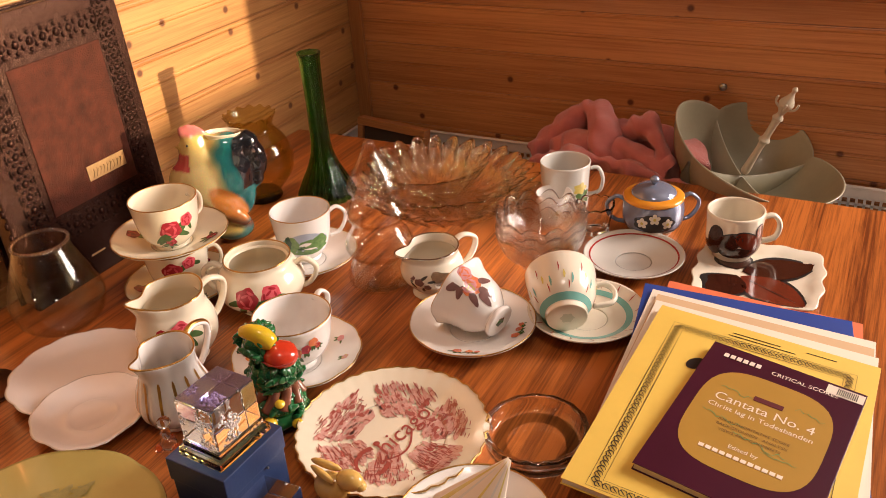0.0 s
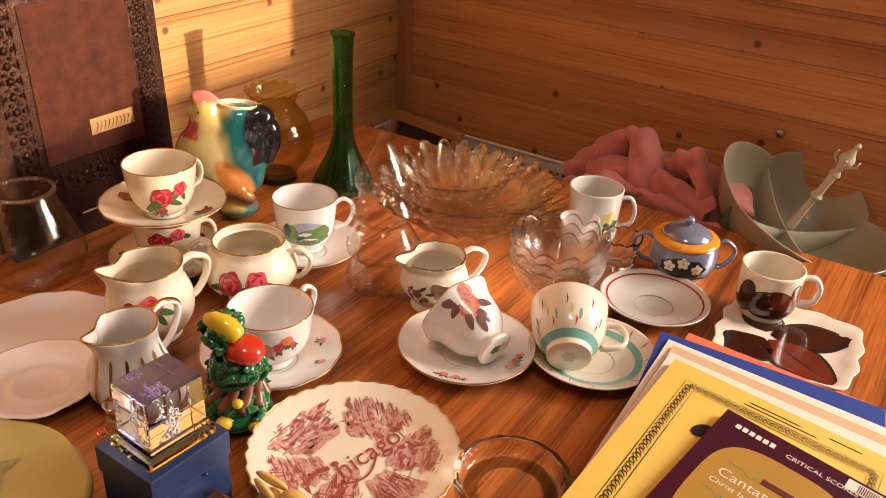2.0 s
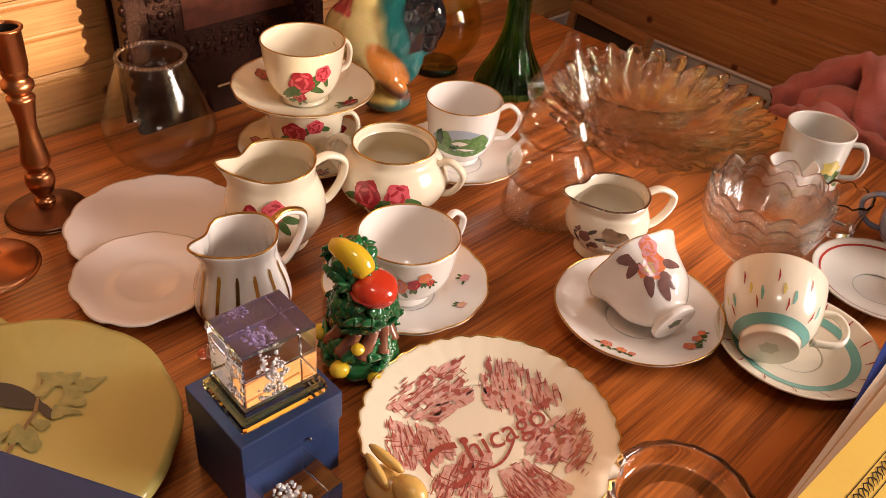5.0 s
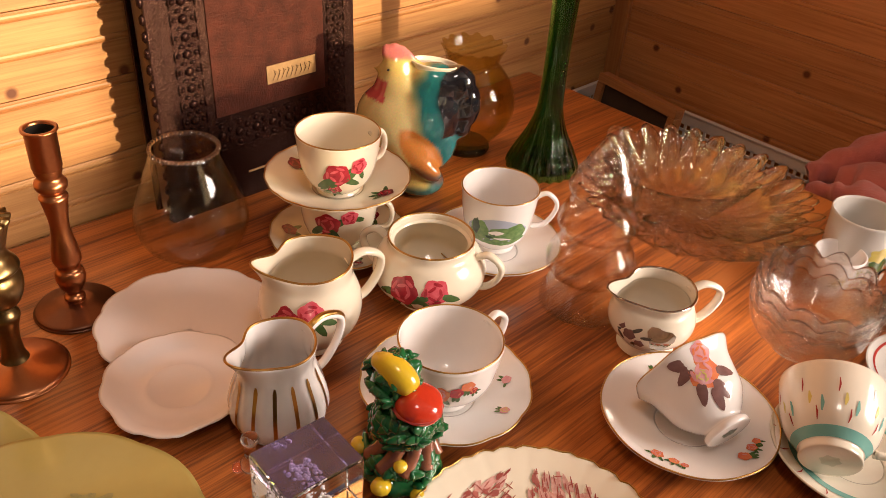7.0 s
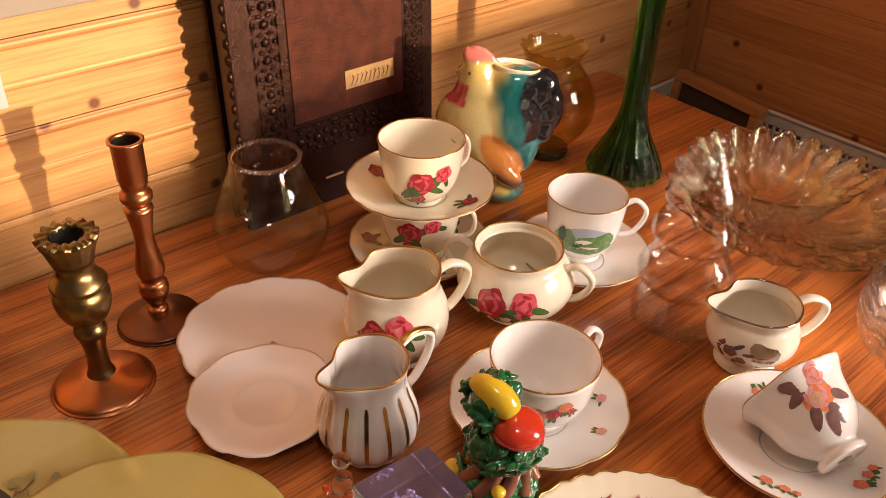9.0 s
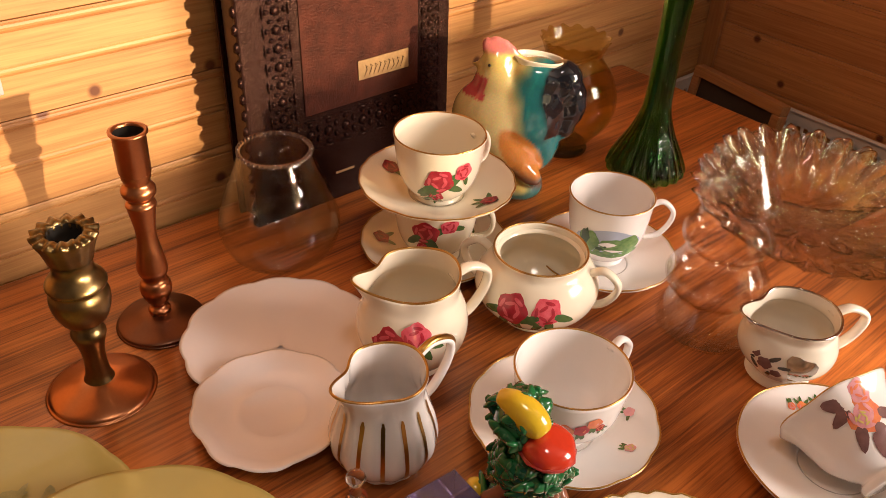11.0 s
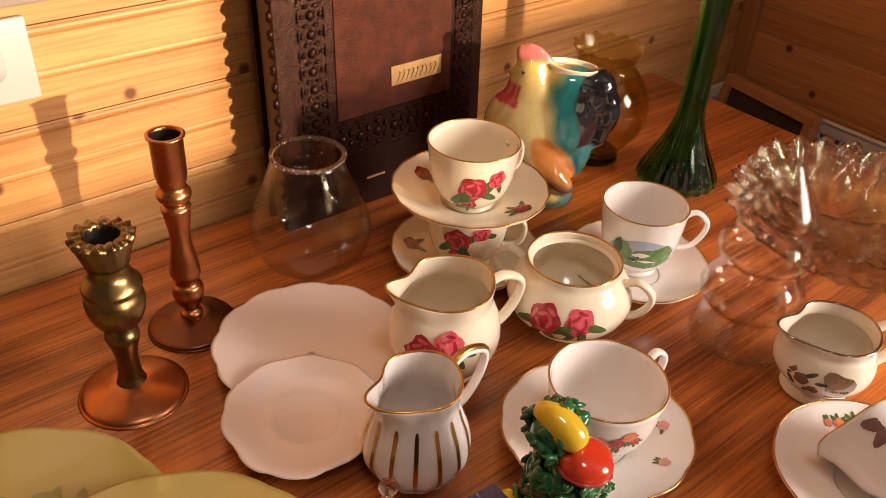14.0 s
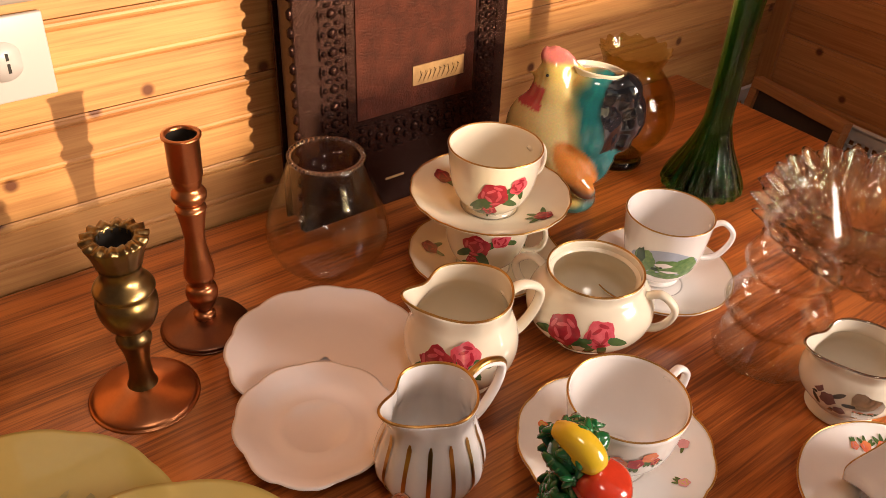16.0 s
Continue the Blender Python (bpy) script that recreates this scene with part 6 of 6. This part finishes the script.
olive_plate(0.4181, -1.2062, 0.0146, 0.117, "thick yellow-green scalloped plate with a dark bird on a branch", 2, 0.017)

# navy box beside the plates
k = thing("navy_case", "dark navy glossy case at the edge of the table", "case", 0.544, -1.276, 0.0, 28.1)
part("case_body", boxed(-0.12, 0.12, -0.10, 0.10, 0.0, 0.03, 0.003), NAVY, k, smooth=False)
part("case_lid", boxed(-0.121, 0.121, -0.101, 0.101, 0.0305, 0.045, 0.003), NAVY, k, smooth=False)


# ---- music scores ----
def sheet(name, label, x, y, z0, z1, w, h, rz, material, edge=PAPER, pages=True):
    """A booklet, given by its upper left corner."""
    k = thing(name, label, "music score", x, y, z0, rz, "stack of scores", pose(x, y, slope(x) + z0, 0, 4.46, 0) @ pose(0, 0, 0, 0, 0, rz))
    t_ = z1 - z0
    if pages:
        part("page_block", boxed(0.0015, w - 0.0015, -h + 0.0015, -0.0015, 0.0006, t_ - 0.0008), edge, k, smooth=False)
        part("back_cover", boxed(0, w, -h, 0, 0.0, 0.0005), material, k, smooth=False)
        c = part("front_cover", boxed(0, w, -h, 0, t_ - 0.0007, t_, 0.0002), material, k, smooth=False)
    else:
        c = part("card", boxed(0, w, -h, 0, 0.0, t_, 0.0003), material, k, smooth=False)
    return k, c, t_


# the stack lies over the rim of the teal saucer and slopes down to the table
def slope(x):
    return 0.0235 - 0.078 * (x - 0.785)


sheet("orange_score", "orange paper folder at the bottom of the stack", 0.814, -0.573, 0.0, 0.003, 0.222, 0.32, 3.5, ORANGECARD)
sheet("blue_folder", "dark blue card folder in the stack", 0.790, -0.597, 0.0032, 0.006, 0.236, 0.30, 8, BLUECARD)
sheet("white_score", "white paper score in the stack", 0.803, -0.610, 0.0062, 0.009, 0.248, 0.32, 2.5, PAPER)
sheet("tan_score", "tan paper score in the stack", 0.812, -0.622, 0.0092, 0.012, 0.238, 0.32, 1.0, TANPAPER)
sheet("white_score", "white paper score in the stack", 0.815, -0.640, 0.0122, 0.015, 0.240, 0.31, 0.5, PAPER)
k, c, t_ = sheet("yellow_score", "yellow score with a black ornamental border", 0.8255, -0.658, 0.0152, 0.0225, 0.232, 0.305, -2, YELLOWCARD)
bm = bmesh.new()
BX0, BX1, BY0, BY1 = 0.028, 0.206, -0.296, -0.032


def chain(bm, x0, y0, x1, y1, cnt):
    for q in range(cnt):
        a = (q + 0.5) / cnt
        x, y = x0 + (x1 - x0) * a, y0 + (y1 - y0) * a
        f = lambda u, v: Vector((x + u, y + v, t_ + 0.0004))
        stroke(bm, f, [(0.0038 * math.cos(i * 1.05), 0.0038 * math.sin(i * 1.05)) for i in range(6)], 0.0011)
        stroke(bm, f, [(-0.003, 0.003), (0.0, 0.0), (0.003, -0.003)], 0.0012)


chain(bm, BX0, BY1, BX1, BY1, 24)
chain(bm, BX0, BY0, BX1, BY0, 24)
chain(bm, BX0, BY0, BX0, BY1, 36)
chain(bm, BX1, BY0, BX1, BY1, 36)
for off in (0.006, -0.006):
    for x0, y0, x1, y1 in ((BX0 - off, BY0 - off, BX0 - off, BY1 + off), (BX1 + off, BY0 - off, BX1 + off, BY1 + off), (BX0 - off, BY1 + off, BX1 + off, BY1 + off), (BX0 - off, BY0 - off, BX1 + off, BY0 - off)):
        stroke(bm, lambda u, v: Vector((u, v, t_ + 0.0003)), [(x0, y0), ((x0 + x1) / 2, (y0 + y1) / 2), (x1, y1)], 0.0008)
part("border_print", bm, INK, c)
bm = bmesh.new()
for x, y, w in ((0.080, -0.020, 0.07), (0.084, -0.0145, 0.05), (0.16, -0.012, 0.03)):
    box(bm, x, x + w, y - 0.0004, y + 0.0004, t_ + 0.0002, t_ + 0.0005)
blob(bm, lambda u, v: Vector((u, v, t_ + 0.0005)), 0.062, -0.088, 0.012, 0.008, 60, 0, 3, 18)
part("title_print", bm, INK, c, smooth=False)

k, c, t_ = sheet("study_score", "plum paperback score with an ochre panel and white lettering", 0.8956, -0.7110, 0.0228, 0.031, 0.153, 0.215, -7.5, PURPLE)
bm = bmesh.new()
W, H = 0.153, 0.215
rows = []
mid = bm.verts.new((W / 2, -H * 0.52, t_ + 0.0003))
ring = []
for q in range(64):
    a = 2 * math.pi * q / 64
    cx, sx = math.cos(a), math.sin(a)
    e = 1 / (abs(cx) ** 3.4 + abs(sx) ** 3.4) ** (1 / 3.4)
    ring.append(bm.verts.new((W / 2 + 0.062 * e * cx, -H * 0.50 + 0.074 * e * sx, t_ + 0.0003)))
for q in range(64):
    bm.faces.new((mid, ring[q], ring[(q + 1) % 64]))
panel = part("ochre_panel", bm, OCHRE, c, smooth=False)
T = lambda x, y: Matrix.Translation((x, y, t_ + 0.0007))
lettering("CRITICAL SCORES", 0.0080, PALEINK, c, T(W / 2 + 0.021, -0.020))
bm = bmesh.new()
for q in range(6):
    box(bm, 0.016 + q * 0.0066, 0.0208 + q * 0.0066, -0.0202, -0.0138, t_ + 0.0004, t_ + 0.0008)
part("publisher_bar", bm, PALEINK, c, smooth=False)
part("composer_bar", boxed(W / 2 - 0.014, W / 2 + 0.014, -0.0715, -0.0645, t_ + 0.0004, t_ + 0.0008), mat("dark_red_ink", (0.10, 0.01, 0.015), 0.5), c, smooth=False)
lettering("Cantata No. 4", 0.0165, PALEINK, c, T(W / 2, -0.084))
lettering("Christ lag in Todesbanden", 0.0093, PALEINK, c, T(W / 2, -0.098))
dk = mat("brown_small_ink", (0.14, 0.07, 0.02), 0.5)
for q, line in enumerate(("AN AUTHORITATIVE SCORE", "BACKGROUNDS · ANALYSIS", "VIEWS AND COMMENTS")):
    lettering(line, 0.0052, dk, c, T(W / 2, -0.115 - 0.0072 * q))
lettering("Edited by", 0.0072, PALEINK, c, T(W / 2, -0.147))
bm = bmesh.new()
for q in range(12):
    box(bm, 0.040 + q * 0.0064, 0.0448 + q * 0.0064, -0.1610, -0.1565, t_ + 0.0004, t_ + 0.0008)
part("editor_line", bm, PALEINK, c, smooth=False)
bm = bmesh.new()
rnd = random.Random(3)
for x, y, cnt in ((0.030, -0.066, 9), (0.100, -0.062, 8), (0.025, -0.110, 12), (0.060, -0.128, 14), (0.09, -0.137, 9)):
    pts = [(x + 0.004 * i, y - 0.0006 * i + rnd.uniform(-0.0035, 0.0035)) for i in range(cnt)]
    stroke(bm, lambda u, v: Vector((u, v, t_ + 0.0006)), pts, 0.0007)
part("pen_scribble", bm, GREENINK, c)
st = part("sticker", boxed(W - 0.036, W - 0.001, -0.018, -0.004, t_ + 0.0002, t_ + 0.0005), PAPER, c, "white barcode sticker", smooth=False)
bm = bmesh.new()
for q in range(11):
    x = W - 0.026 + q * 0.0018
    box(bm, x, x + 0.0009, -0.0165, -0.006, t_ + 0.0006, t_ + 0.0008)
part("barcode", bm, INK, st, smooth=False)
